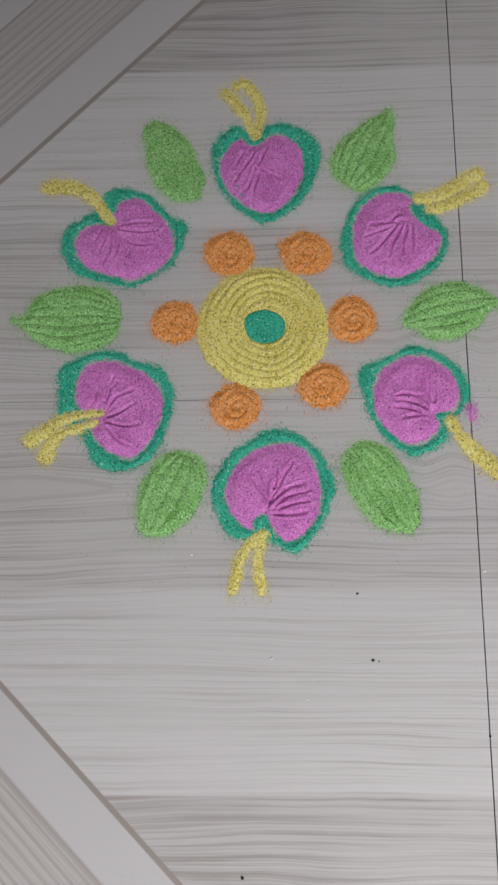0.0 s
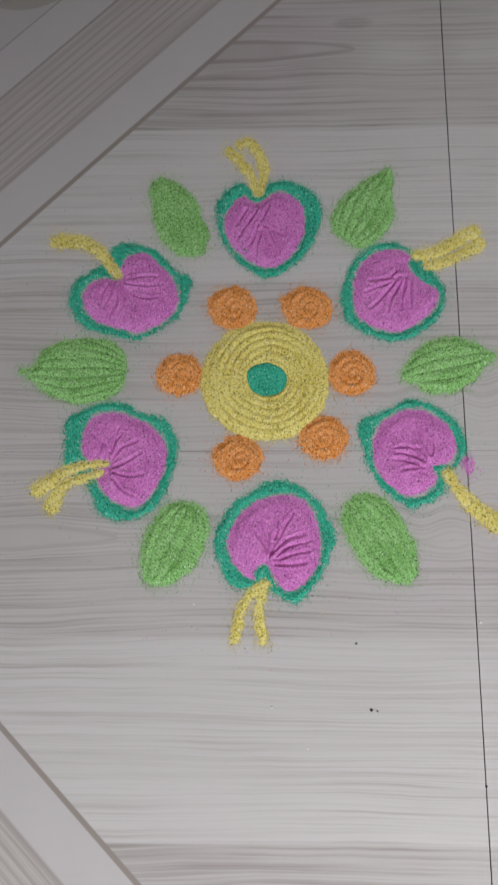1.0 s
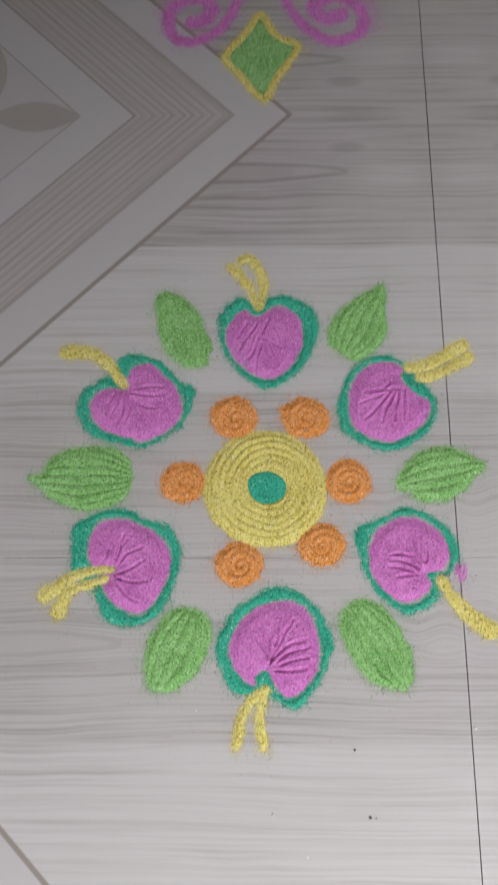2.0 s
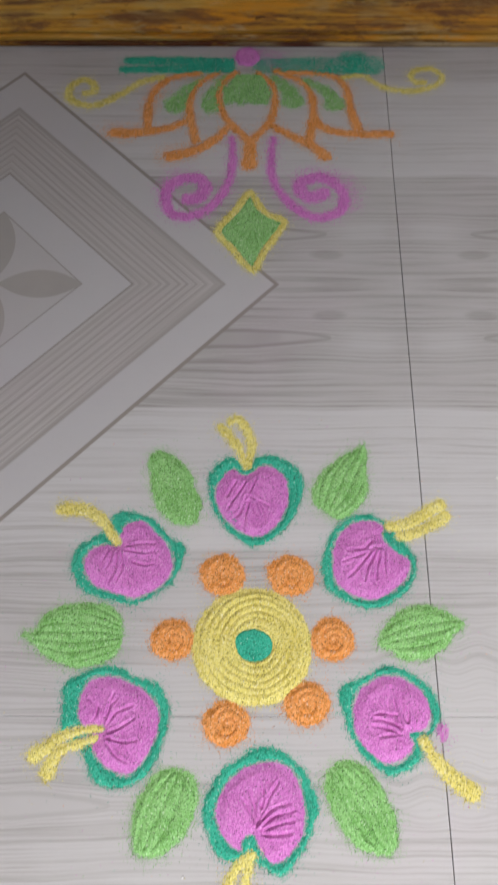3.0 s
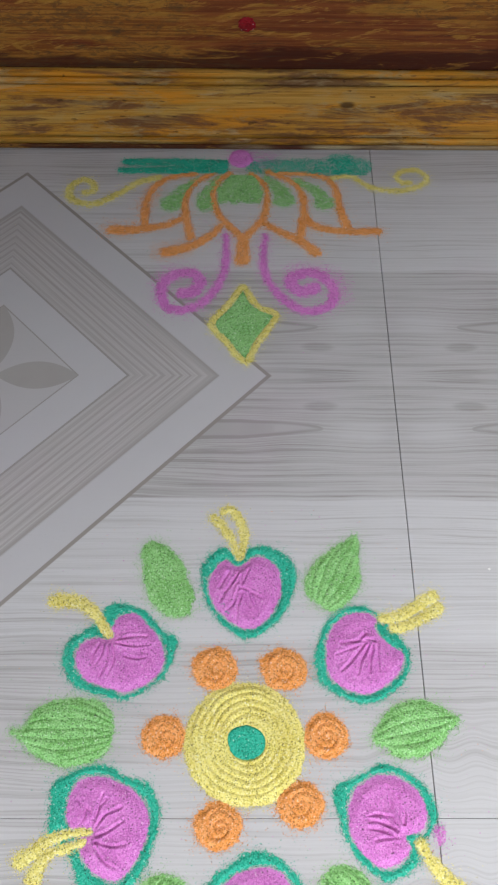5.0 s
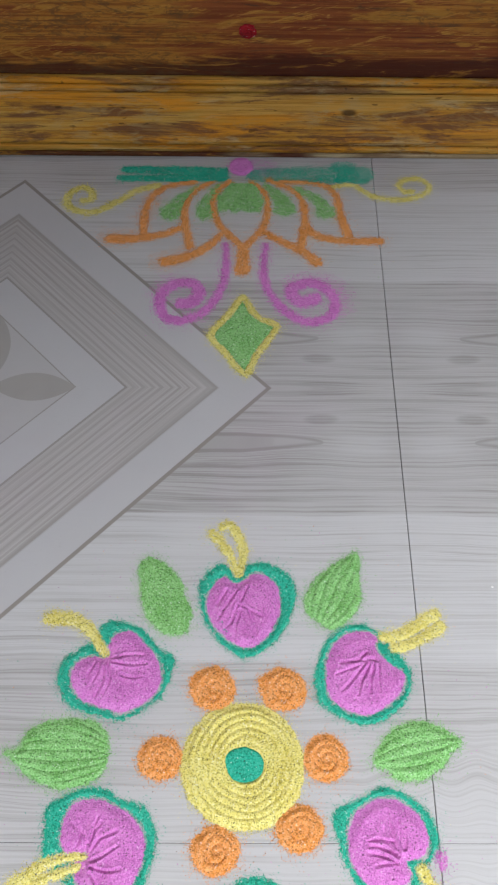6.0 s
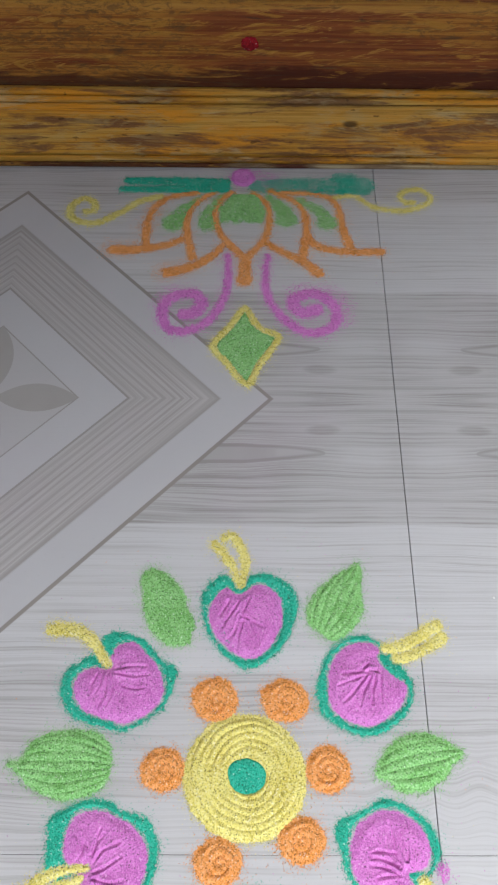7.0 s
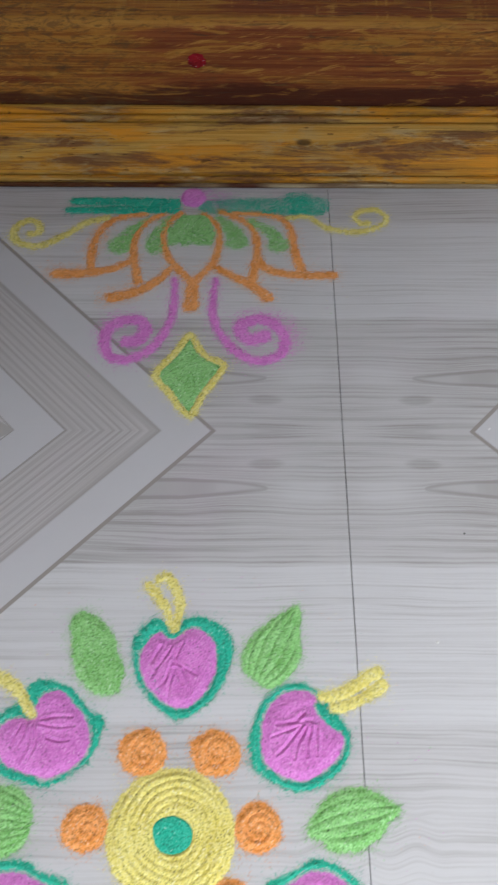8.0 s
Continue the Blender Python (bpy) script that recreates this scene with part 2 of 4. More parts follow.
def painted_wood():
    """Red-brown stain brushed over ochre, rubbed and scratched; darker in a ragged band along the bead."""
    g = Graph("brown_stained_wood", 0.5, 0.16)
    x, y, z = g.split(g.place)
    sweep = g.noise(g.scaled(6, 38, 38), 1.0, 6.0, 0.65, 0.9)
    sweep = g.add(sweep, g.sub(0.15, g.mul(g.step(x, -0.24, -0.08), 0.19)))
    fine = g.noise(g.scaled(9, 380, 380), 1.0, 6.0, 0.7, 0.6)
    bend = g.noise(g.scaled(13, 105, 105), 1.0, 7.0, 0.68, 1.3)
    grain_end = g.noise(g.scaled(14, 60, 60), 1.0, 4.0)
    c = g.mix(g.step(fine, 0.42, 0.58), (0.245, 0.070, 0.018), (0.165, 0.041, 0.012))
    c = g.mix(g.mul(g.step(sweep, 0.46, 0.60), 0.75), c, g.mix(g.step(fine, 0.43, 0.57), (0.44, 0.195, 0.026), (0.26, 0.092, 0.015)))
    c = g.mix(g.mul(g.step(bend, 0.54, 0.61), 0.75), c, (0.40, 0.185, 0.026))
    scratch = g.noise(g.scaled(17, 330, 330), 1.0, 3.0, 0.6, 2.4)
    c = g.mix(g.mul(g.step(scratch, 0.62, 0.68), 0.65), c, (0.36, 0.18, 0.038))
    slant = g.noise(g.join(g.mul(g.add(x, z), 22.0), g.mul(g.sub(z, g.mul(x, 0.30)), 330.0), 2.0), 1.0, 4.0, 0.65, 1.0)
    c = g.mix(g.mul(g.mul(g.step(slant, 0.55, 0.62), g.step(bend, 0.47, 0.56)), 0.75), c, (0.46, 0.22, 0.04))
    # darker band with a ragged upper edge, along the bead
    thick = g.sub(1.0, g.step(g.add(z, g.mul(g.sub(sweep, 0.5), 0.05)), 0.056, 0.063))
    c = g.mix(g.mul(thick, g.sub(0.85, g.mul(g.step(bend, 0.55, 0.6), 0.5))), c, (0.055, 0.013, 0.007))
    rubbed = g.step(g.add(z, g.mul(g.sub(bend, 0.5), 0.008)), 0.1115, 0.1145)
    rubbed = g.mul(rubbed, g.sub(1.0, g.step(g.add(y, g.mul(g.sub(bend, 0.5), 0.010)), 0.5965, 0.600)))
    c = g.mix(g.mul(rubbed, g.step(fine, 0.35, 0.6)), c, (0.42, 0.20, 0.035))
    worn = g.mul(g.step(g.add(x, g.mul(g.sub(grain_end, 0.5), 0.5)), -0.10, 0.02), g.sub(1.0, g.step(z, 0.0050, 0.0056)))
    c = g.mix(g.mul(worn, 0.9), c, g.mix(g.step(fine, 0.4, 0.6), (0.50, 0.39, 0.23), (0.30, 0.21, 0.11)))
    mottle = g.noise(g.scaled(70, 170, 170), 1.0, 7.0, 0.75, 1.2)
    c = g.mix(g.mul(g.mul(g.step(mottle, 0.48, 0.58), g.step(sweep, 0.50, 0.62)), 0.6), c, (0.10, 0.050, 0.020))
    grime = g.noise(g.scaled(20, 160, 160), 1.0, 8.0, 0.75, 0.8)
    c = g.mix(g.mul(g.step(grime, 0.56, 0.64), 0.6), c, (0.06, 0.035, 0.018))
    g.put(g.shader.inputs["Roughness"], g.add(0.45, g.mul(sweep, 0.25)))
    g.bump(g.add(g.add(fine, g.mul(scratch, 0.5)), g.mul(mottle, 0.5)), 0.55, 0.0010)
    return g.colour(c)


def plaster(name, a, b, scale=9):
    g = Graph(name, 0.85, 0.2)
    n = g.noise(g.scaled(scale, scale, scale), 1.0, 5.0, 0.6)
    g.bump(g.noise(g.scaled(180, 180, 180), 1.0, 3.0), 0.3, 0.002)
    return g.colour(g.mix(n, a, b))


TILE = tile_print()
OCHRE, STAIN = varnished_wood(), painted_wood()
GROUT = plaster("dark_grout", (0.04, 0.036, 0.033), (0.36, 0.34, 0.32), 45)
WALL = plaster("cream_plaster", (0.62, 0.58, 0.52), (0.70, 0.66, 0.60))
CONCRETE = plaster("grey_concrete", (0.26, 0.25, 0.24), (0.34, 0.33, 0.31), 3)
SPECK = plaster("dark_grit", (0.03, 0.028, 0.026), (0.06, 0.055, 0.05), 900)
CHIP = plaster("white_grit", (0.75, 0.74, 0.72), (0.85, 0.84, 0.82), 900)


# ---- mesh helpers ----
def part(name, bm, material, parent=None, label=""):
    """Links a bmesh as one mesh object, under a thing or a part if one is given."""
    me = bpy.data.meshes.new(name)
    bm.to_mesh(me)
    bm.free()
    me.materials.append(material)
    ob = new(name, me)
    ob.parent = parent
    return tagged(ob, label)


def thing(name, at, label, category, group="", kind=""):
    ob = new(name)
    ob.location = (*at, 0) if len(at) == 2 else at
    ob.empty_display_size = 0.01
    return tagged(ob, label, category, group, kind)


def box(x0, x1, y0, y1, z0, z1, bevel=0.0):
    bm = bmesh.new()
    bmesh.ops.create_cube(bm, size=1, matrix=Matrix.Translation(((x0 + x1) / 2, (y0 + y1) / 2, (z0 + z1) / 2)) @ Matrix.Diagonal((x1 - x0, y1 - y0, z1 - z0, 1)))
    if bevel:
        bmesh.ops.bevel(bm, geom=bm.edges[:], offset=bevel, segments=2, profile=0.5, affect="EDGES")
    return bm


def smooth(a):
    a = np.clip(a, 0, 1)
    return a * a * (3 - 2 * a)


def lattice(xi, yi, seed):
    h = (xi.astype(np.int64) * 374761393 + yi.astype(np.int64) * 668265263 + seed * 974634777) & 0xFFFFFFFF
    h = ((h ^ (h >> 13)) * 1274126177) & 0xFFFFFFFF
    h = ((h ^ (h >> 16)) * 2246822519) & 0xFFFFFFFF
    return ((h ^ (h >> 15)) & 0xFFFFFF) / float(0xFFFFFF)


def wave(x, y, size, seed):
    """Smooth noise from -1 to 1 with lumps of that size in metres."""
    x, y = x / size + 311.7, y / size + 173.3
    xi, yi = np.floor(x), np.floor(y)
    fx, fy = smooth(x - xi), smooth(y - yi)
    a = lattice(xi, yi, seed) * (1 - fx) + lattice(xi + 1, yi, seed) * fx
    b = lattice(xi, yi + 1, seed) * (1 - fx) + lattice(xi + 1, yi + 1, seed) * fx
    return (a * (1 - fy) + b * fy) * 2 - 1


CELL = 0.00043
count = [0]


def powder(name, material, parent, field, reach, high, edge=0.004, ridge=None, cover=1.0, fringe=0.0016, loose=1.0, rough=0.0006, soft=0.0014, lift=0.0, label=""):
    """A heap of loose powder: field gives the depth inside the outline in metres, reach is (x0, x1, y0, y1), ridge adds strokes to the height,
    cover is the share of the ground that it hides, soft the width over which the outline thins out, and stray grains lie in the fringe round it."""
    count[0] += 1
    seed = count[0]
    rng = np.random.default_rng(seed)
    x0, x1, y0, y1 = reach
    pad = max(fringe * 3, 0.006)
    nx, ny = int((x1 - x0 + 2 * pad) / CELL) + 2, int((y1 - y0 + 2 * pad) / CELL) + 2
    X, Y = np.meshgrid(x0 - pad + np.arange(nx) * CELL, y0 - pad + np.arange(ny) * CELL)
    X = X + (rng.random(X.shape) - 0.5) * CELL * 0.6
    Y = Y + (rng.random(Y.shape) - 0.5) * CELL * 0.6
    clean = field(X, Y) + wave(X, Y, 0.006, seed) * rough + wave(X, Y, 0.0022, seed + 500) * rough * 0.7
    s = smooth(clean / edge)
    z = lift * smooth(clean / 0.0012) + high * (0.10 + 0.90 * s) * (1 + 0.14 * wave(X, Y, 0.009, seed + 900))
    if ridge is not None:
        z = z + ridge(X, Y) * s
    deep = high > 0.001
    z = z + (rng.random(X.shape) - 0.5) * (0.00043 if deep else 0.00024) + wave(X, Y, 0.0012, seed + 77) * (0.00014 if deep else 0.00008)
    z = np.maximum(z, 0.00022)
    thin = np.broadcast_to(cover if np.isscalar(cover) else cover(X, Y), X.shape)
    full = thin * smooth((clean + soft * 0.65) / (soft * 1.25))
    lumps = 0.75 * rng.random(X.shape) + 0.25 * (0.5 + 0.5 * wave(X, Y, 0.0014, seed + 31))
    face = ((lumps < full) | (full >= 0.999))[:-1, :-1]
    around = np.zeros(X.shape, int)
    for a in (0, 1):
        for b in (0, 1):
            around[a:ny - 1 + a, b:nx - 1 + b] += face
    z = np.where(around == 4, z, np.minimum(z * 0.4, 0.0005))
    used = around > 0
    index = np.cumsum(used.ravel()).reshape(used.shape) - 1
    verts = np.stack([X[used], Y[used], z[used]], 1)
    quads = np.stack([index[:-1, :-1][face], index[:-1, 1:][face], index[1:, 1:][face], index[1:, :-1][face]], 1)
    # stray grains: thick by the outline, a thin dusting further out
    out = np.minimum(clean, 0)
    chance = (np.exp(out / (fringe / 1.4)) * 0.55 + np.exp(out / 0.0045) * 0.016) * loose
    stray = (clean < 0.0004) & (rng.random(X.shape) < chance)
    gx, gy = X[stray], Y[stray]
    n = len(gx)
    size = 0.00020 + 0.00028 * rng.random(n) ** 2
    turn = rng.random(n) * 6.28
    ring = [np.stack([gx + np.cos(turn + k * 2.094) * size, gy + np.sin(turn + k * 2.094) * size, np.full(n, 0.00004)], 1) for k in range(3)]
    top = np.stack([gx + 0.2 * size, gy, size * 1.1], 1)
    i = np.arange(n)
    tris = [np.stack([i + n * k, i + n * ((k + 1) % 3), i + n * 3], 1) for k in range(3)]
    at = np.array([*parent.location])

    def linked(title, points, faces, owner):
        me = bpy.data.meshes.new(title)
        me.from_pydata((points - at).tolist(), [], faces.tolist())
        me.materials.append(material)
        ob = new(title, me)
        ob.parent = owner
        return ob

    ob = linked(name, verts, quads, parent)
    tagged(linked("scatter", np.concatenate([*ring, top]), np.concatenate(tris), ob), "stray grains round the powder", "", "", "stuff")
    return tagged(ob, label)


def blob(cx, cy, rx, ry, wobble=0.03, seed=1):
    """Depth inside a rounded outline."""
    def field(X, Y):
        a, b = (X - cx) / rx, (Y - cy) / ry
        t = np.arctan2(b, a)
        edge = 1 + wobble * (np.sin(2 * t + seed) + 0.7 * np.sin(3 * t + seed * 2.3) + 0.4 * np.sin(5 * t + seed * 4.1))
        return (edge - np.hypot(a, b)) * min(rx, ry)
    return field


def curve_points(points, n=14):
    """A smooth line through the points."""
    p = [np.array(q, float) for q in points]
    p = [2 * p[0] - p[1], *p, 2 * p[-1] - p[-2]]
    out = []
    for a, b, c, d in zip(p, p[1:], p[2:], p[3:]):
        for t in np.arange(n) / n:
            out.append(0.5 * (2 * b + (c - a) * t + (2 * a - 5 * b + 4 * c - d) * t * t + (3 * b - a - 3 * c + d) * t ** 3))
    return np.array(out + [p[-2]])


def nearest(X, Y, line):
    """Distance to a line, and the number of its piece that is nearest, with the share of that piece."""
    best, where = np.full(X.shape, 9.0), np.zeros(X.shape)
    for i, ((ax, ay), (bx, by)) in enumerate(zip(line, line[1:])):
        dx, dy = bx - ax, by - ay
        t = np.clip(((X - ax) * dx + (Y - ay) * dy) / (dx * dx + dy * dy + 1e-12), 0, 1)
        r = np.hypot(X - ax - t * dx, Y - ay - t * dy)
        where = np.where(r < best, i + t, where)
        best = np.minimum(best, r)
    return best, where


def stroke(points, wide, end=None):
    """Depth inside a stroke along a smooth line; its half width goes from wide to end."""
    end = wide if end is None else end
    line = curve_points(points, 8)
    # the round ends reach over the first and last point by a third of the width
    for i, w in ((0, wide), (-1, end)):
        way = line[1 if i == 0 else -2] - line[i]
        line[i] += way / (np.hypot(*way) + 1e-9) * min(0.65 * w, 0.9 * np.hypot(*way))
    most = max(wide, end)

    def field(X, Y):
        r, where = nearest(X, Y, line)
        return wide + (end - wide) * where / (len(line) - 1) - r
    return field, (line[:, 0].min() - most, line[:, 0].max() + most, line[:, 1].min() - most, line[:, 1].max() + most)


def closed(points):
    """Depth inside a smooth closed outline through the points, and its reach."""
    line = curve_points([points[-1], *points, points[0], points[1]], 6)[6:-6]

    def field(X, Y):
        r, _ = nearest(X, Y, line)
        inside = np.zeros(X.shape, bool)
        for (ax, ay), (bx, by) in zip(line, line[1:]):
            inside ^= ((ay > Y) != (by > Y)) & (X < (bx - ax) * (Y - ay) / (by - ay + 1e-15) + ax)
        return np.where(inside, r, -r)
    return field, (line[:, 0].min(), line[:, 0].max(), line[:, 1].min(), line[:, 1].max())


def union(strokes):
    fields = [f for f, _ in strokes]
    r = np.array([b for _, b in strokes])
    return (lambda X, Y: np.maximum.reduce([f(X, Y) for f in fields])), (r[:, 0].min(), r[:, 1].max(), r[:, 2].min(), r[:, 3].max())


def polygon(corners):
    """Depth inside a convex outline, corners counter-clockwise."""
    def field(X, Y):
        best = np.full(X.shape, 1.0)
        for (ax, ay), (bx, by) in zip(corners, corners[1:] + corners[:1]):
            dx, dy = bx - ax, by - ay
            best = np.minimum(best, (dx * (Y - ay) - dy * (X - ax)) / math.hypot(dx, dy))
        return best
    return field


# ---- floor, walls, ground ----
ground = tagged(part("ground", box(-300, 300, -300, 300, -0.5, -0.03), CONCRETE), "plain grey ground beyond the porch floor", "ground", "", "structure")
floor = tagged(part("floor", box(-2.4, 2.4, -1.8, 1.2, -0.03, -0.0016), GROUT), "porch floor of pale wood-print tiles with dark thin joints", "floor", "", "structure")
wall = tagged(part("wall_north", box(-2.4, 2.4, 0.72, 0.92, -0.0016, 2.4), WALL), "plain cream wall behind the wooden sill", "wall", "", "structure")
# Unseen wall end, added to keep skylight off the upper right.
wall = tagged(part("shade_wall_east", box(1.21, 1.41, -0.1, 0.718, -0.0016, 2.4), WALL), "plain cream wall end, unseen, added to block east skylight", "wall", "", "structure")
# Unseen closing wall, set this near to darken the left of the floor.
wall = tagged(part("shade_wall_west", box(-1.7, -1.5, -1.4, 0.718, -0.0016, 2.4), WALL), "plain cream side wall, unseen, set near to darken the left", "wall", "", "structure")
# Unseen slab, added overhead; its slanted edge fades the sun towards the sill.
bm = bmesh.new()
bm.faces.new([bm.verts.new((x, y, 2.402)) for x, y in ((-2.4, 0.92), (-2.4, -3.30), (4.2, -0.25), (4.2, 0.92))])
for v in bmesh.ops.extrude_face_region(bm, geom=bm.faces[:])["geom"]:
    if isinstance(v, bmesh.types.BMVert):
        v.co.z = 2.55
bmesh.ops.recalc_face_normals(bm, faces=bm.faces[:])
ceiling = tagged(part("ceiling", bm, WALL), "plain cream slab, unseen, added to shade the floor", "ceiling", "", "structure")


# ---- wooden door sill ----
def ruled(profile, x0, x1):
    """A bar with the given closed (y, z) profile, from x0 to x1, cut often enough to look slightly uneven."""
    bm = bmesh.new()
    xs = [x0 + (x1 - x0) * i / 60 for i in range(61)]
    rows = []
    for x in xs:
        rows.append([bm.verts.new((x, y + 0.00035 * noise.noise((x * 9, y * 40, 1)), z + (0.00035 * noise.noise((x * 9, z * 60, 4)) if z > 0.002 else 0))) for y, z in profile])
    n = len(profile)
    for a, b in zip(rows, rows[1:]):
        for i in range(n):
            bm.faces.new((a[i], a[(i + 1) % n], b[(i + 1) % n], b[i]))
    bm.faces.new(rows[0][::-1]), bm.faces.new(rows[-1])
    bmesh.ops.recalc_face_normals(bm, faces=bm.faces[:])
    return bm


sill = thing("door_sill", (0, 0.54, 0), "worn wooden door sill with ochre moulding and brown-stained board", "door sill")
sill.location = (0, -0.0020, 0)
FOOT = [(0.5412, 0.0), (0.5401, 0.0010), (0.5401, 0.0034), (0.5407, 0.0043), (0.5420, 0.0045), (0.5426, 0.0042), (0.5427, 0.0)]
STEP = [(0.5437, 0.0), (0.5437, 0.0062), (0.5442, 0.0074), (0.5453, 0.0080), (0.5466, 0.0080), (0.5470, 0.0076), (0.5470, 0.0)]
FACE = [(0.5482, 0.0), (0.5482, 0.0100), (0.5490, 0.0118), (0.5540, 0.0166), (0.5600, 0.0222), (0.5660, 0.0275), (0.5720, 0.0325), (0.5765, 0.0358), (0.5782, 0.0364), (0.5786, 0.0360), (0.5786, 0.0)]
BEAD = [(0.5797, 0.0), (0.5797, 0.0370), (0.5802, 0.0385), (0.5815, 0.0396), (0.5830, 0.0400), (0.5840, 0.0396), (0.5843, 0.0388), (0.5843, 0.0)]
TOP_BEAD = [(0.5853, 0.0), (0.5853, 0.0404), (0.5858, 0.0420), (0.5872, 0.0432), (0.5890, 0.0437), (0.5908, 0.0437), (0.5910, 0.0433), (0.5910, 0.0)]
BOARD = [(0.5920, 0.0), (0.5920, 0.1110), (0.5926, 0.1142), (0.5945, 0.1164), (0.5985, 0.1174), (0.6200, 0.1176), (0.7190, 0.1178), (0.7190, 0.0)]
part("foot_strip", ruled(FOOT, -1.2, 1.2), STAIN, sill, "narrow brown strip along the floor")
part("step_strip", ruled(STEP, -1.2, 1.2), OCHRE, sill, "narrow rounded ochre step")
part("sloped_moulding", ruled(FACE, -1.2, 1.2), OCHRE, sill, "scraped ochre varnished sloping face")
part("lower_bead", ruled(BEAD, -1.2, 1.2), OCHRE, sill, "thin rounded ochre bead")
part("upper_bead", ruled(TOP_BEAD, -1.2, 1.2), OCHRE, sill, "thin rounded ochre bead")
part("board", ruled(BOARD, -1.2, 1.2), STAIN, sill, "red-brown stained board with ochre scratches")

mark = thing("vermilion_mark", (-0.1095, 0.5895, 0.0845), "dab of red vermilion powder on the brown board", "mark")
bm = bmesh.new()
bmesh.ops.create_icosphere(bm, subdivisions=4, radius=1)
for v in bm.verts:
    n = 1 + 0.22 * noise.noise(v.co * 2.6) + 0.10 * noise.noise(v.co * 9)
    v.co = Vector((v.co.x * 0.0068 * n, v.co.y * 0.0012 * n, v.co.z * 0.0062 * n))
part("red_dab", bm, RED, mark)


# ---- rangoli: six pink fruits ----
def grooves(lines, seed, deep=0.0013):
    """Finger strokes drawn into the powder."""
    lines = [curve_points(p, 4) for p in lines]

    def ridge(X, Y):
        z = 0.00028 * wave(X, Y, 0.005, seed + 3)
        for line in lines:
            near, where = nearest(X, Y, line)
            near = near + 0.0004 * wave(X, Y, 0.003, seed + 5)
            fade = 1 - 0.5 * where / (len(line) - 1)
            z = z + fade * deep * (0.45 * np.exp(-((near - 0.0017) / 0.0008) ** 2) - np.exp(-(near / 0.0008) ** 2))
        return z
    return ridge


def fruit(seed, inner, outer, stems, widths, veins, thick=0.93):
    flesh, inner_reach = closed(inner)
    rind, outer_reach = closed(outer)
    cx, cy = (inner_reach[0] + inner_reach[1]) / 2, (inner_reach[2] + inner_reach[3]) / 2
    ob = thing("powder_fruit", (cx, cy), "pink fruit of rangoli powder with teal outline and yellow stem", "rangoli motif", "fruits round the rangoli")
    stalk, stalk_reach = union([stroke(p, *w) for p, w in zip(stems, widths)])
    powder("outline", TEAL, ob, lambda X, Y: np.minimum(np.minimum(rind(X, Y) - 0.0006, -flesh(X, Y) - 0.0011 + 0.0009 * wave(X, Y, 0.011, seed * 7)), -0.0004 - stalk(X, Y)),
           outer_reach, 0.0009, 0.003, fringe=0.0022, rough=0.0007, soft=0.0030, label="teal green powder outline")
    powder("flesh", PINK, ob, lambda X, Y: np.minimum(flesh(X, Y), -0.0002 - stalk(X, Y)), inner_reach, 0.0018, 0.006, grooves(veins, seed),
           fringe=0.0012, loose=0.6, rough=0.0005, soft=0.0010, label="heaped pink powder with finger strokes")
    powder("stem", YELLOW, ob, stalk, stalk_reach, 0.0007, 0.003, fringe=0.0022, rough=0.0008, soft=0.0028, cover=thick, label="yellow powder stem")
    return ob


streaked = fruit(1,
      [(-0.115, 0.15), (-0.123, 0.155), (-0.13, 0.149), (-0.134, 0.138), (-0.131, 0.126), (-0.122, 0.115), (-0.111, 0.109), (-0.101, 0.111), (-0.092, 0.121), (-0.087, 0.135), (-0.09, 0.15), (-0.102, 0.157)],
      [(-0.115, 0.157), (-0.124, 0.164), (-0.134, 0.159), (-0.14, 0.147), (-0.137, 0.13), (-0.13, 0.116), (-0.119, 0.106), (-0.109, 0.102), (-0.096, 0.107), (-0.084, 0.12), (-0.077, 0.139), (-0.079, 0.154), (-0.093, 0.164), (-0.107, 0.164)],
      [[(-0.114, 0.155), (-0.12, 0.17), (-0.127, 0.18), (-0.132, 0.186)], [(-0.114, 0.156), (-0.111, 0.168), (-0.112, 0.177), (-0.116, 0.186), (-0.121, 0.191), (-0.126, 0.189)]], [(0.0028, 0.0036), (0.0028, 0.0036)],
      [[(-0.115, 0.145), (-0.121, 0.136), (-0.126, 0.127)], [(-0.114, 0.136), (-0.118, 0.125), (-0.123, 0.12)], [(-0.113, 0.143), (-0.111, 0.132), (-0.107, 0.123)], [(-0.108, 0.148), (-0.111, 0.141), (-0.113, 0.136)], [(-0.113, 0.132), (-0.115, 0.122), (-0.116, 0.113)], [(-0.121, 0.146), (-0.124, 0.141), (-0.127, 0.136)], [(-0.107, 0.132), (-0.103, 0.123), (-0.102, 0.118)], [(-0.111, 0.136), (-0.105, 0.132), (-0.099, 0.129)]])
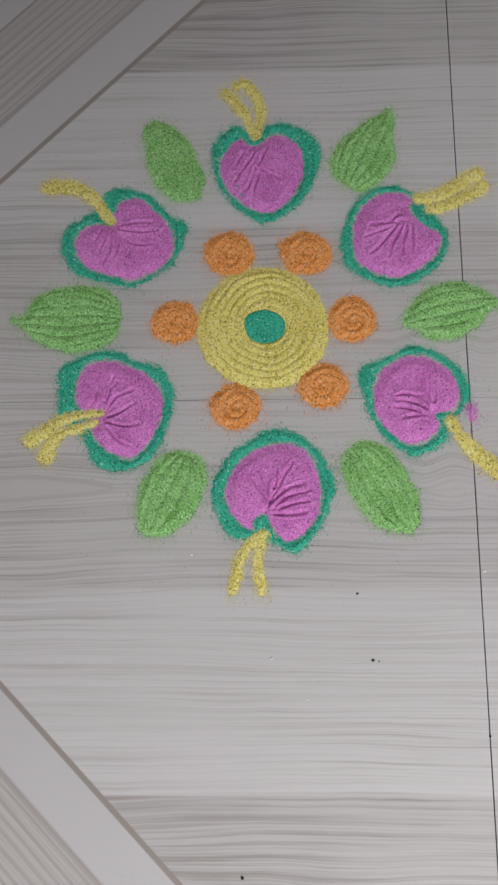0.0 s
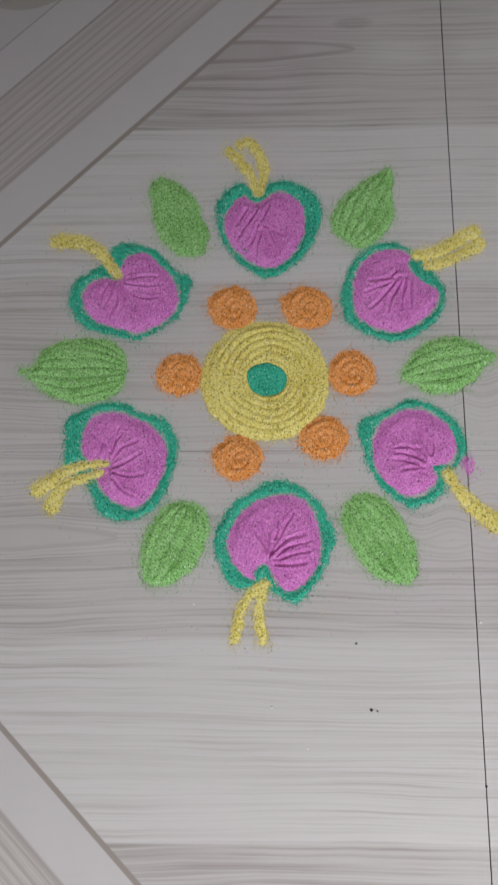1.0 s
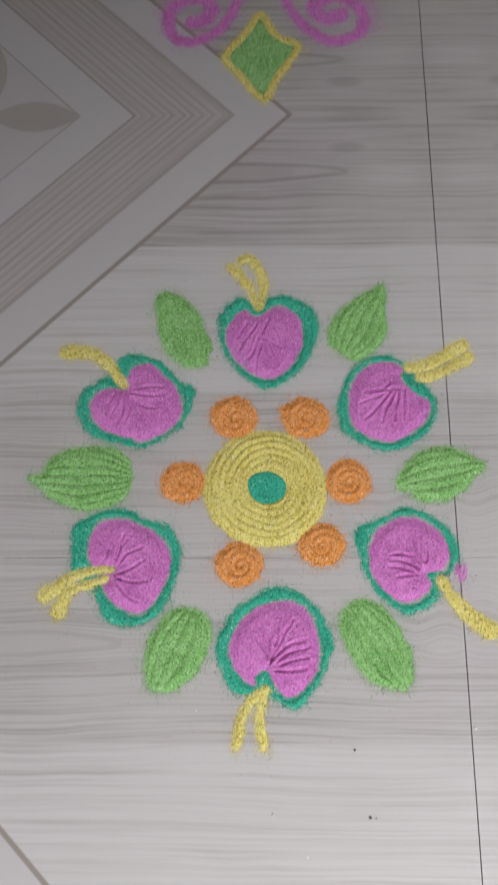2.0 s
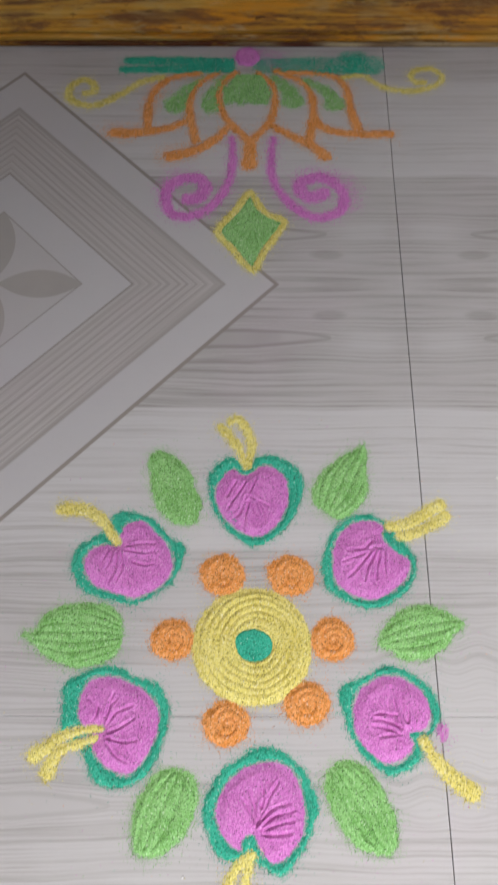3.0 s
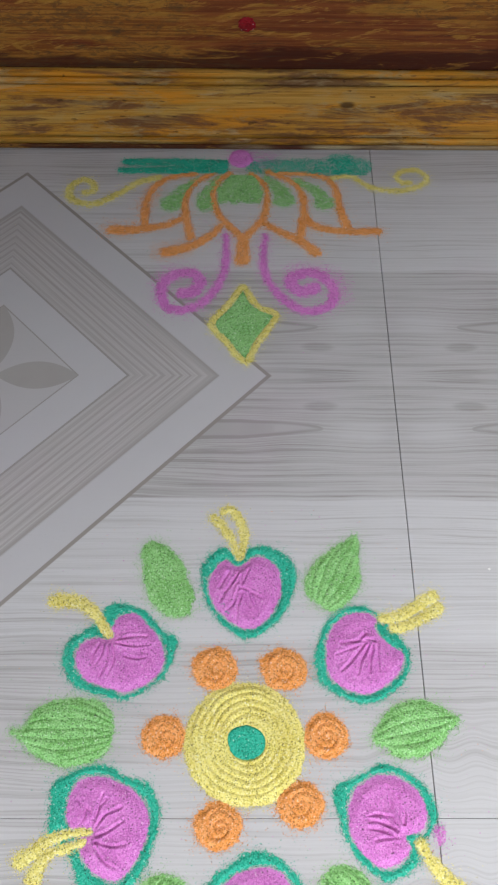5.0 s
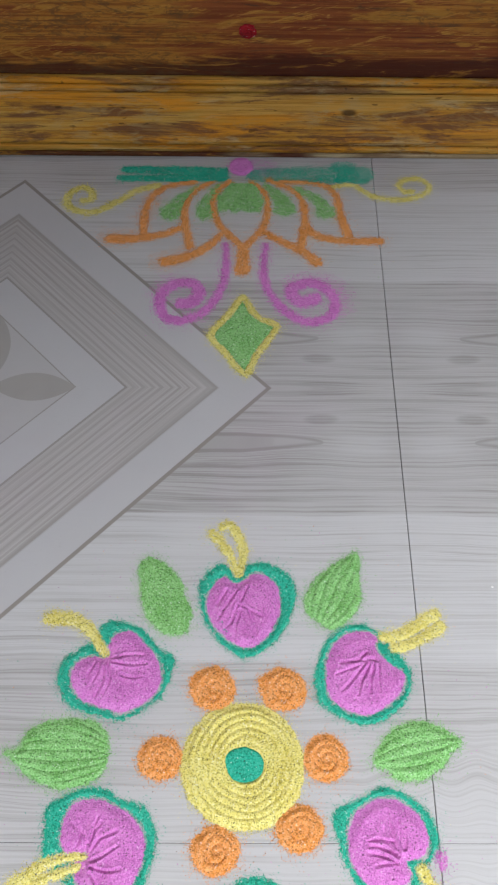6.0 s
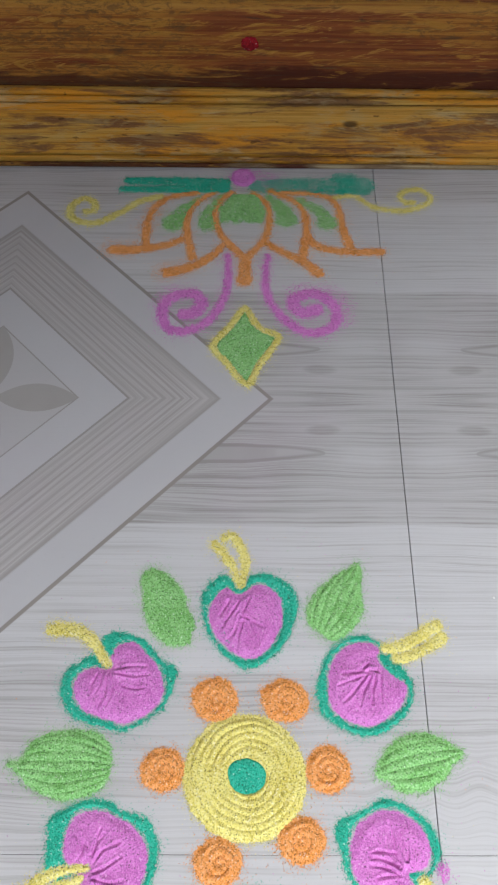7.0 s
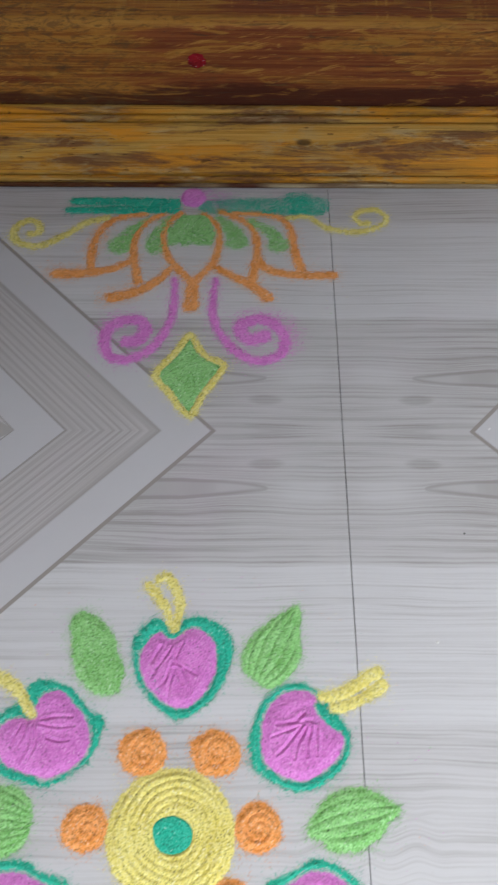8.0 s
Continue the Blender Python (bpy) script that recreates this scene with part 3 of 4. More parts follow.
fruit(2,
      [(-0.028, 0.109), (-0.026, 0.115), (-0.034, 0.119), (-0.045, 0.117), (-0.055, 0.109), (-0.059, 0.097), (-0.058, 0.081), (-0.049, 0.072), (-0.035, 0.069), (-0.022, 0.075), (-0.013, 0.084), (-0.012, 0.094), (-0.022, 0.101)],
      [(-0.024, 0.118), (-0.033, 0.124), (-0.046, 0.123), (-0.057, 0.115), (-0.064, 0.103), (-0.067, 0.089), (-0.064, 0.076), (-0.054, 0.068), (-0.04, 0.063), (-0.027, 0.065), (-0.014, 0.073), (-0.007, 0.086), (-0.008, 0.098), (-0.014, 0.106)],
      [[(-0.024, 0.115), (-0.009, 0.118), (0.005, 0.127), (0.011, 0.13)], [(-0.017, 0.109), (-0.004, 0.112), (0.01, 0.12), (0.014, 0.123)]], [(0.0032, 0.0048), (0.0032, 0.0044)],
      [[(-0.025, 0.104), (-0.036, 0.101), (-0.05, 0.1)], [(-0.026, 0.102), (-0.036, 0.099), (-0.053, 0.093)], [(-0.036, 0.098), (-0.044, 0.089), (-0.05, 0.083)], [(-0.032, 0.099), (-0.038, 0.089), (-0.04, 0.081)], [(-0.03, 0.099), (-0.032, 0.089), (-0.033, 0.082)], [(-0.026, 0.101), (-0.027, 0.091), (-0.027, 0.083)], [(-0.034, 0.106), (-0.039, 0.102), (-0.045, 0.101)]])
smeared = fruit(3,
      [(-0.02, -0.009), (-0.01, -0.007), (-0.006, 0.001), (-0.008, 0.011), (-0.017, 0.019), (-0.027, 0.023), (-0.037, 0.021), (-0.047, 0.013), (-0.051, 0), (-0.049, -0.011), (-0.043, -0.019), (-0.034, -0.025), (-0.024, -0.023), (-0.017, -0.016)],
      [(-0.013, -0.013), (-0.006, -0.01), (0, -0), (-0.002, 0.011), (-0.01, 0.021), (-0.02, 0.027), (-0.031, 0.029), (-0.043, 0.023), (-0.059, 0.015), (-0.056, -0.004), (-0.051, -0.016), (-0.043, -0.025), (-0.033, -0.032), (-0.022, -0.03), (-0.013, -0.023)],
      [[(-0.012, -0.012), (-0.005, -0.023), (0.003, -0.032), (0.015, -0.041)]], [(0.0032, 0.0052)],
      [[(-0.023, -0.006), (-0.026, 0.005), (-0.028, 0.017)], [(-0.02, -0.003), (-0.022, 0.004), (-0.022, 0.012)], [(-0.024, -0.007), (-0.029, 0.001), (-0.031, 0.008)], [(-0.025, -0.005), (-0.032, -0.002), (-0.04, -0.001)], [(-0.025, -0.009), (-0.033, -0.006), (-0.04, -0.005)], [(-0.024, -0.01), (-0.03, -0.01), (-0.036, -0.011)], [(-0.019, -0.003), (-0.019, 0.003), (-0.021, 0.008)], [(-0.026, 0.001), (-0.034, 0.002), (-0.04, 0.001)]], 0.9)
fruit(4,
      [(-0.11, -0.062), (-0.116, -0.065), (-0.117, -0.07), (-0.123, -0.067), (-0.129, -0.058), (-0.131, -0.051), (-0.127, -0.04), (-0.118, -0.03), (-0.103, -0.025), (-0.09, -0.028), (-0.083, -0.038), (-0.081, -0.05), (-0.083, -0.063), (-0.091, -0.073), (-0.099, -0.076), (-0.105, -0.07)],
      [(-0.113, -0.076), (-0.129, -0.074), (-0.135, -0.064), (-0.139, -0.052), (-0.137, -0.042), (-0.13, -0.031), (-0.12, -0.024), (-0.106, -0.016), (-0.094, -0.019), (-0.082, -0.027), (-0.075, -0.04), (-0.073, -0.05), (-0.077, -0.062), (-0.085, -0.075), (-0.094, -0.083), (-0.103, -0.08)],
      [[(-0.11, -0.072), (-0.119, -0.079), (-0.124, -0.088), (-0.127, -0.104)], [(-0.111, -0.072), (-0.113, -0.08), (-0.114, -0.09), (-0.112, -0.104)]], [(0.0028, 0.0026), (0.0026, 0.0028)],
      [[(-0.109, -0.06), (-0.111, -0.051), (-0.116, -0.044)], [(-0.108, -0.058), (-0.109, -0.047), (-0.112, -0.039)], [(-0.108, -0.058), (-0.105, -0.047), (-0.099, -0.039)], [(-0.105, -0.048), (-0.104, -0.041), (-0.105, -0.035)], [(-0.107, -0.057), (-0.099, -0.049), (-0.089, -0.046)], [(-0.106, -0.059), (-0.098, -0.053), (-0.087, -0.05)], [(-0.105, -0.06), (-0.096, -0.057), (-0.087, -0.055)], [(-0.105, -0.062), (-0.096, -0.062), (-0.088, -0.061)], [(-0.107, -0.056), (-0.101, -0.044), (-0.095, -0.035)]])
fruit(5,
      [(-0.202, -0.007), (-0.208, -0.006), (-0.212, 0.001), (-0.211, 0.012), (-0.206, 0.02), (-0.197, 0.022), (-0.187, 0.02), (-0.173, 0.013), (-0.166, 0.003), (-0.166, -0.01), (-0.171, -0.021), (-0.179, -0.03), (-0.189, -0.03), (-0.198, -0.024), (-0.203, -0.014)],
      [(-0.221, -0.009), (-0.223, 0.007), (-0.221, 0.02), (-0.211, 0.025), (-0.199, 0.028), (-0.187, 0.027), (-0.18, 0.022), (-0.167, 0.019), (-0.161, 0.01), (-0.158, -0.002), (-0.162, -0.016), (-0.168, -0.028), (-0.177, -0.037), (-0.189, -0.039), (-0.201, -0.035), (-0.207, -0.023), (-0.214, -0.014)],
      [[(-0.197, -0.007), (-0.21, -0.008), (-0.221, -0.012), (-0.23, -0.018), (-0.236, -0.022)], [(-0.2, -0.012), (-0.21, -0.015), (-0.221, -0.019), (-0.226, -0.025), (-0.227, -0.031)]], [(0.0019, 0.0050), (0.0020, 0.0046)],
      [[(-0.198, -0.007), (-0.195, 0.003), (-0.19, 0.01)], [(-0.196, -0.006), (-0.19, 0.002), (-0.181, 0.006)], [(-0.197, -0.007), (-0.198, 0.002), (-0.203, 0.01)], [(-0.195, -0.001), (-0.194, 0.007), (-0.192, 0.013)], [(-0.194, -0.009), (-0.187, -0.006), (-0.179, -0.001)], [(-0.194, -0.012), (-0.185, -0.014), (-0.177, -0.013)], [(-0.194, -0.015), (-0.188, -0.022), (-0.182, -0.025)], [(-0.204, -0.004), (-0.201, 0.004), (-0.206, 0.01)]])
fruit(6,
      [(-0.197, 0.102), (-0.195, 0.109), (-0.191, 0.116), (-0.182, 0.119), (-0.174, 0.113), (-0.165, 0.103), (-0.161, 0.093), (-0.163, 0.083), (-0.171, 0.075), (-0.183, 0.07), (-0.194, 0.072), (-0.206, 0.076), (-0.214, 0.084), (-0.216, 0.093), (-0.212, 0.1), (-0.204, 0.103)],
      [(-0.205, 0.113), (-0.201, 0.122), (-0.192, 0.126), (-0.181, 0.124), (-0.172, 0.119), (-0.163, 0.109), (-0.153, 0.102), (-0.155, 0.089), (-0.161, 0.078), (-0.172, 0.07), (-0.186, 0.064), (-0.2, 0.068), (-0.214, 0.072), (-0.223, 0.083), (-0.224, 0.095), (-0.22, 0.103), (-0.211, 0.109)],
      [[(-0.195, 0.104), (-0.202, 0.113), (-0.21, 0.122), (-0.222, 0.127), (-0.233, 0.127)]], [(0.0026, 0.005)],
      [[(-0.199, 0.1), (-0.2, 0.092), (-0.204, 0.085)], [(-0.196, 0.099), (-0.196, 0.089), (-0.2, 0.079)], [(-0.194, 0.1), (-0.192, 0.09), (-0.195, 0.08)], [(-0.202, 0.099), (-0.205, 0.092), (-0.205, 0.087)], [(-0.191, 0.102), (-0.182, 0.104), (-0.172, 0.104)], [(-0.191, 0.1), (-0.18, 0.098), (-0.17, 0.099)], [(-0.185, 0.092), (-0.178, 0.09), (-0.172, 0.091)]])

powder("smear", PINK, smeared, blob(0.0005, -0.0085, 0.0030, 0.0048, 0.05, 3), (-0.003, 0.004, -0.014, -0.003), 0.0005, 0.002, cover=0.8, soft=0.002, label="thin pink powder smear")
f, reach = stroke([(-0.1285, 0.137), (-0.1265, 0.128), (-0.120, 0.117)], 0.0014, 0.0020)
powder("streak", TEAL, streaked, f, reach, 0.0006, 0.002, lift=0.0020, cover=0.62, soft=0.003, fringe=0.0012, loose=0.3, label="teal powder streak on the pink")


# ---- rangoli: six leaves ----
def leaf(seed, outline, base, tip, ridges, deep=0.0010):
    (bx, by), (tx, ty) = base, tip
    length = math.hypot(tx - bx, ty - by)
    ux, uy = (tx - bx) / length, (ty - by) / length
    field, reach = closed(outline)
    ob = thing("powder_leaf", ((bx + tx) / 2, (by + ty) / 2), "light green leaf of rangoli powder with ridged veins", "rangoli motif", "leaves round the rangoli")

    def ridge(X, Y):
        s = np.clip(((X - bx) * ux + (Y - by) * uy) / length, 0, 1)
        q = (-(X - bx) * uy + (Y - by) * ux) / (0.0185 * (0.40 + 0.60 * np.sin(np.pi * s)))
        swell = 0.75 + 0.35 * wave(X, Y, 0.010, seed + 40)
        return 0.75 * deep * swell * (np.abs(np.sin(q * ridges + seed + 0.45 * wave(X, Y, 0.014, seed))) ** 0.9 - 0.6)

    powder("blade", LEAF, ob, field, reach, 0.0014, 0.005, ridge, fringe=0.0026, loose=1.2, rough=0.0006, soft=0.0026)
    return ob


leaf(11, [(-0.179, 0.16), (-0.174, 0.168), (-0.169, 0.167), (-0.16, 0.162), (-0.152, 0.153), (-0.147, 0.14), (-0.143, 0.131), (-0.147, 0.118), (-0.158, 0.117), (-0.167, 0.122), (-0.174, 0.133), (-0.178, 0.149)],
     (-0.155, 0.118), (-0.175, 0.168), 5.0, 0.0005)
leaf(12, [(-0.035, 0.172), (-0.044, 0.168), (-0.054, 0.162), (-0.065, 0.152), (-0.071, 0.142), (-0.071, 0.134), (-0.066, 0.127), (-0.056, 0.12), (-0.049, 0.122), (-0.042, 0.128), (-0.035, 0.138), (-0.035, 0.154)],
     (-0.063, 0.123), (-0.036, 0.172), 9.0, 0.0017)
leaf(13, [(-0.034, 0.041), (-0.031, 0.05), (-0.023, 0.059), (-0.014, 0.064), (-0.002, 0.065), (0.009, 0.061), (0.019, 0.054), (0.011, 0.045), (0.004, 0.038), (-0.008, 0.032), (-0.02, 0.033), (-0.027, 0.038)],
     (-0.033, 0.042), (0.018, 0.054), 9.0, 0.0016)
leaf(14, [(-0.25, 0.047), (-0.242, 0.05), (-0.238, 0.058), (-0.228, 0.064), (-0.213, 0.066), (-0.199, 0.064), (-0.191, 0.057), (-0.189, 0.047), (-0.191, 0.037), (-0.199, 0.031), (-0.212, 0.027), (-0.227, 0.03), (-0.237, 0.036), (-0.244, 0.042)],
     (-0.189, 0.046), (-0.25, 0.047), 10.0, 0.0013)
leaf(15, [(-0.178, -0.062), (-0.176, -0.07), (-0.171, -0.074), (-0.162, -0.073), (-0.151, -0.066), (-0.144, -0.055), (-0.141, -0.043), (-0.144, -0.033), (-0.151, -0.029), (-0.161, -0.029), (-0.169, -0.035), (-0.176, -0.047)],
     (-0.171, -0.074), (-0.15, -0.029), 8.0, 0.0018)
leaf(16, [(-0.069, -0.033), (-0.069, -0.041), (-0.066, -0.05), (-0.06, -0.06), (-0.051, -0.069), (-0.043, -0.072), (-0.032, -0.071), (-0.03, -0.06), (-0.031, -0.05), (-0.037, -0.038), (-0.044, -0.029), (-0.054, -0.024), (-0.064, -0.026)],
     (-0.063, -0.026), (-0.034, -0.072), 10.0, 0.0016)


# ---- rangoli: the middle ----
def rings(cx, cy, gap, deep, seed, swirl=0.0):
    def ridge(X, Y):
        r, t = np.hypot(X - cx, Y - cy), np.arctan2(Y - cy, X - cx)
        swell = 0.8 + 0.4 * wave(X, Y, 0.013, seed + 60)
        return deep * swell * (np.abs(np.sin(np.pi * (r / gap + swirl * t / (2 * np.pi)) + 0.7 * wave(X, Y, 0.012, seed))) ** 0.9 - 0.62)
    return ridge


disc = thing("powder_disc", (-0.110, 0.041), "yellow disc of rangoli powder with circular strokes and teal centre", "rangoli motif")
hole = blob(-0.1092, 0.0408, 0.0120, 0.0104, 0.03, 3)
whole = blob(-0.1103, 0.0405, 0.0357, 0.0356, 0.010, 2)
round_strokes = rings(-0.1080, 0.0415, 0.0041, 0.0009, 5, 1.0)
powder("disc", YELLOW, disc, whole, (-0.147, -0.073, 0.004, 0.077), 0.0020, 0.006, lambda X, Y: round_strokes(X, Y) - 0.0016 * smooth((hole(X, Y) + 0.001) / 0.003), fringe=0.0022, rough=0.0006, soft=0.0016)
powder("centre_dot", TEAL, disc, hole, (-0.122, -0.097, 0.030, 0.052), 0.0008, 0.004, rings(-0.109, 0.042, 0.0055, 0.0004, 6, 1.0), lift=0.0018, fringe=0.0016, loose=0.9, rough=0.0004, label="teal green powder centre")

for i, (x, y, rx, ry) in enumerate([(-0.129, 0.0840, 0.0138, 0.0134), (-0.0862, 0.0834, 0.0146, 0.0130), (-0.0620, 0.0440, 0.0132, 0.0130), (-0.0785, 0.0068, 0.0138, 0.0124), (-0.1255, -0.0040, 0.0145, 0.0126), (-0.159, 0.0440, 0.0130, 0.0126)]):
    dot = thing("powder_dot", (x, y), "round orange heap of rangoli powder with a swirl", "rangoli motif", "orange dots round the disc")
    shape = blob(x, y, rx, ry, 0.016, i + 2)
    if i == 1:
        round_heap, (tail, _) = shape, stroke([(-0.095, 0.086), (-0.1005, 0.0895)], 0.0040, 0.0016)
        shape = lambda X, Y: np.maximum(round_heap(X, Y), tail(X, Y))
    powder("mound", ORANGE, dot, shape, (x - 0.016, x + 0.016, y - 0.016, y + 0.016), 0.0017, 0.005, rings(x + 0.001, y, 0.0046, 0.0010, i + 20, 1.0), fringe=0.0024, rough=0.0007, soft=0.0020)


# ---- rangoli: lotus at the sill ----
lotus = thing("powder_lotus", (-0.113, 0.46), "lotus of rangoli powder with orange petals before the sill", "rangoli motif")
PETALS = [
    ([(-0.153, 0.509), (-0.175, 0.504), (-0.189, 0.492), (-0.195, 0.473), (-0.195, 0.448)], 0.0029, 0.0033),
    ([(-0.224, 0.443), (-0.2, 0.444), (-0.177, 0.449), (-0.161, 0.458)], 0.0045, 0.0029),
    ([(-0.136, 0.511), (-0.155, 0.496), (-0.162, 0.476), (-0.16, 0.454), (-0.155, 0.433)], 0.0023, 0.0039),
    ([(-0.178, 0.419), (-0.159, 0.424), (-0.141, 0.436), (-0.13, 0.45)], 0.0049, 0.0029),
    ([(-0.124, 0.51), (-0.136, 0.496), (-0.138, 0.477), (-0.13, 0.456), (-0.114, 0.436)], 0.0029, 0.0033),
    ([(-0.112, 0.438), (-0.113, 0.409)], 0.0045, 0.0066),
    ([(-0.107, 0.51), (-0.095, 0.497), (-0.092, 0.477), (-0.097, 0.455), (-0.111, 0.436)], 0.0023, 0.0033),
    ([(-0.097, 0.452), (-0.083, 0.443), (-0.065, 0.432), (-0.051, 0.418)], 0.0029, 0.0045),
    ([(-0.092, 0.512), (-0.068, 0.497), (-0.061, 0.477), (-0.062, 0.455), (-0.066, 0.432)], 0.0023, 0.0039),
    ([(-0.06, 0.458), (-0.053, 0.449), (-0.032, 0.443), (0.003, 0.443)], 0.0033, 0.0039),
    ([(-0.082, 0.51), (-0.048, 0.507), (-0.034, 0.494), (-0.03, 0.465), (-0.025, 0.446)], 0.0023, 0.0039),
]
for line, a, b in PETALS:
    f, reach = stroke(line, a, b)
    powder("petal_stroke", ORANGE, lotus, f, reach, 0.0005, 0.002, cover=0.93, fringe=0.0024, loose=0.8, soft=0.0034, label="thin orange powder line")
for line, a, b in [
    ([(-0.174, 0.472), (-0.167, 0.486), (-0.15, 0.503)], 0.0091, 0.0033),
    ([(-0.144, 0.473), (-0.143, 0.486), (-0.133, 0.505)], 0.0091, 0.0033),
    ([(-0.077, 0.477), (-0.082, 0.49), (-0.093, 0.504)], 0.0091, 0.0033),
    ([(-0.043, 0.474), (-0.05, 0.488), (-0.068, 0.501)], 0.0091, 0.0033),
]:
    f, reach = stroke(line, a, b)
    powder("petal_fill", LEAF, lotus, f, reach, 0.0005, 0.002, cover=0.80, fringe=0.002, loose=0.6, rough=0.0014, soft=0.0042, label="thin light green powder fill")
heart = [(-0.134, 0.475), (-0.099, 0.474), (-0.094, 0.485), (-0.103, 0.508), (-0.124, 0.508), (-0.135, 0.49)]
powder("petal_fill", LEAF, lotus, polygon(heart), (-0.137, -0.094, 0.476, 0.510), 0.0006, 0.002, cover=0.86, fringe=0.002, loose=0.6, rough=0.0012, soft=0.0040, label="thin light green powder fill")

for line, a, b in [([(-0.218, 0.522), (-0.18, 0.522), (-0.127, 0.52)], 0.0042, 0.0056), ([(-0.221, 0.5125), (-0.180, 0.5125), (-0.127, 0.5145)], 0.0034, 0.0056)]:
    f, reach = stroke(line, a, b)
    powder("bar", TEAL, lotus, f, reach, 0.0006, 0.002, cover=0.86, fringe=0.0018, loose=0.6, soft=0.0026, label="teal green powder bar")
f, reach = stroke([(-0.107, 0.517), (-0.053, 0.518), (-0.004, 0.518)], 0.0085, 0.0100)
powder("smudged_bar", TEAL, lotus, f, reach, 0.0004, 0.002, cover=lambda X, Y: np.clip(0.66 + 0.16 * wave(X, Y, 0.014, 8), 0.2, 0.9), fringe=0.002, loose=0.4, soft=0.0050, label="smudged teal green powder bar")
for line, w in [([(-0.058, 0.51), (-0.033, 0.51), (-0.007, 0.511)], 0.0030), ([(-0.033, 0.527), (-0.018, 0.527)], 0.0060)]:
    f, reach = stroke(line, w)
    powder("bar", TEAL, lotus, f, reach, 0.0006, 0.002, cover=0.55, fringe=0.0018, loose=0.4, soft=0.0050, label="thicker teal powder in the smudged bar")
powder("bud", PINK, lotus, blob(-0.115, 0.5270, 0.0108, 0.0108, 0.02, 4), (-0.127, -0.103, 0.515, 0.539), 0.0014, 0.004, fringe=0.0018, loose=0.5, rough=0.0004, soft=0.0022, label="round pink powder bud")
f, reach = stroke([(-0.104, 0.527), (-0.084, 0.524)], 0.009, 0.006)
powder("bud_smudge", PINK, lotus, f, reach, 0.0003, 0.002, cover=0.34, fringe=0.003, loose=0.4, soft=0.006, label="pink powder smudge")

for line, a, b in [
    ([(-0.184, 0.504), (-0.203, 0.498), (-0.217, 0.486), (-0.235, 0.474), (-0.249, 0.473), (-0.261, 0.481), (-0.26, 0.493), (-0.252, 0.5), (-0.243, 0.497), (-0.241, 0.488), (-0.248, 0.485)], 0.0032, 0.0034),
    ([(-0.037, 0.504), (-0.019, 0.506), (-0.005, 0.495), (0.009, 0.49), (0.028, 0.49), (0.043, 0.497), (0.047, 0.506), (0.039, 0.514), (0.027, 0.512), (0.021, 0.506), (0.026, 0.499), (0.032, 0.499)], 0.0026, 0.0028),
]:
    f, reach = stroke(line, a, b)
    powder("tendril", YELLOW, lotus, f, reach, 0.0006, 0.002, cover=0.90, fringe=0.0024, loose=0.7, soft=0.0030, label="yellow powder curl")
for line, a, b in [
    ([(-0.127, 0.439), (-0.126, 0.415), (-0.13, 0.392), (-0.14, 0.373), (-0.155, 0.362), (-0.17, 0.362), (-0.177, 0.373), (-0.175, 0.389), (-0.163, 0.398), (-0.151, 0.396), (-0.147, 0.387), (-0.153, 0.379), (-0.161, 0.377)], 0.0028, 0.0056),
    ([(-0.094, 0.439), (-0.096, 0.407), (-0.089, 0.384), (-0.076, 0.368), (-0.061, 0.36), (-0.045, 0.365), (-0.04, 0.378), (-0.046, 0.392), (-0.059, 0.399), (-0.072, 0.394), (-0.073, 0.385), (-0.064, 0.379), (-0.055, 0.384)], 0.0028, 0.0056),
]:
    f, reach = stroke(line, a, b)
    powder("scroll", PINK, lotus, f, reach, 0.0005, 0.002, cover=0.93, fringe=0.0030, loose=0.8, soft=0.0036, label="pink powder scroll")

for pts, w, material in [([(-0.075, 0.399), (-0.050, 0.402), (-0.034, 0.390), (-0.034, 0.372)], 0.0065, PINK), ([(-0.170, 0.402), (-0.182, 0.388)], 0.005, PINK),
                         ([(-0.181, 0.4205), (-0.160, 0.426)], 0.008, ORANGE), ([(-0.226, 0.446), (-0.205, 0.445)], 0.007, ORANGE), ([(-0.196, 0.466), (-0.188, 0.490)], 0.0065, ORANGE)]:
    f, reach = stroke(pts, w)
    powder("haze", material, lotus, f, reach, 0.0002, 0.002, cover=0.30, fringe=0.003, loose=0.4, soft=0.008, label="faint dusting of powder")

diamond = thing("powder_diamond", (-0.113, 0.35), "green diamond of rangoli powder with a yellow border", "rangoli motif")
rim, rim_reach = closed([(-0.112, 0.3865), (-0.125, 0.369), (-0.1395, 0.3475), (-0.127, 0.328), (-0.1100, 0.3085), (-0.098, 0.330), (-0.0835, 0.3560), (-0.100, 0.368)])
powder("border", YELLOW, diamond, lambda X, Y: np.minimum(rim(X, Y), 0.0058 - rim(X, Y)), rim_reach, 0.0010, 0.002, fringe=0.002, loose=0.9, cover=0.92, soft=0.0028, label="yellow powder border")
powder("fill", LEAF, diamond, lambda X, Y: rim(X, Y) - 0.0054, rim_reach, 0.0009, 0.002, fringe=0.0012, loose=0.4, cover=0.96, soft=0.0024, label="light green powder fill")


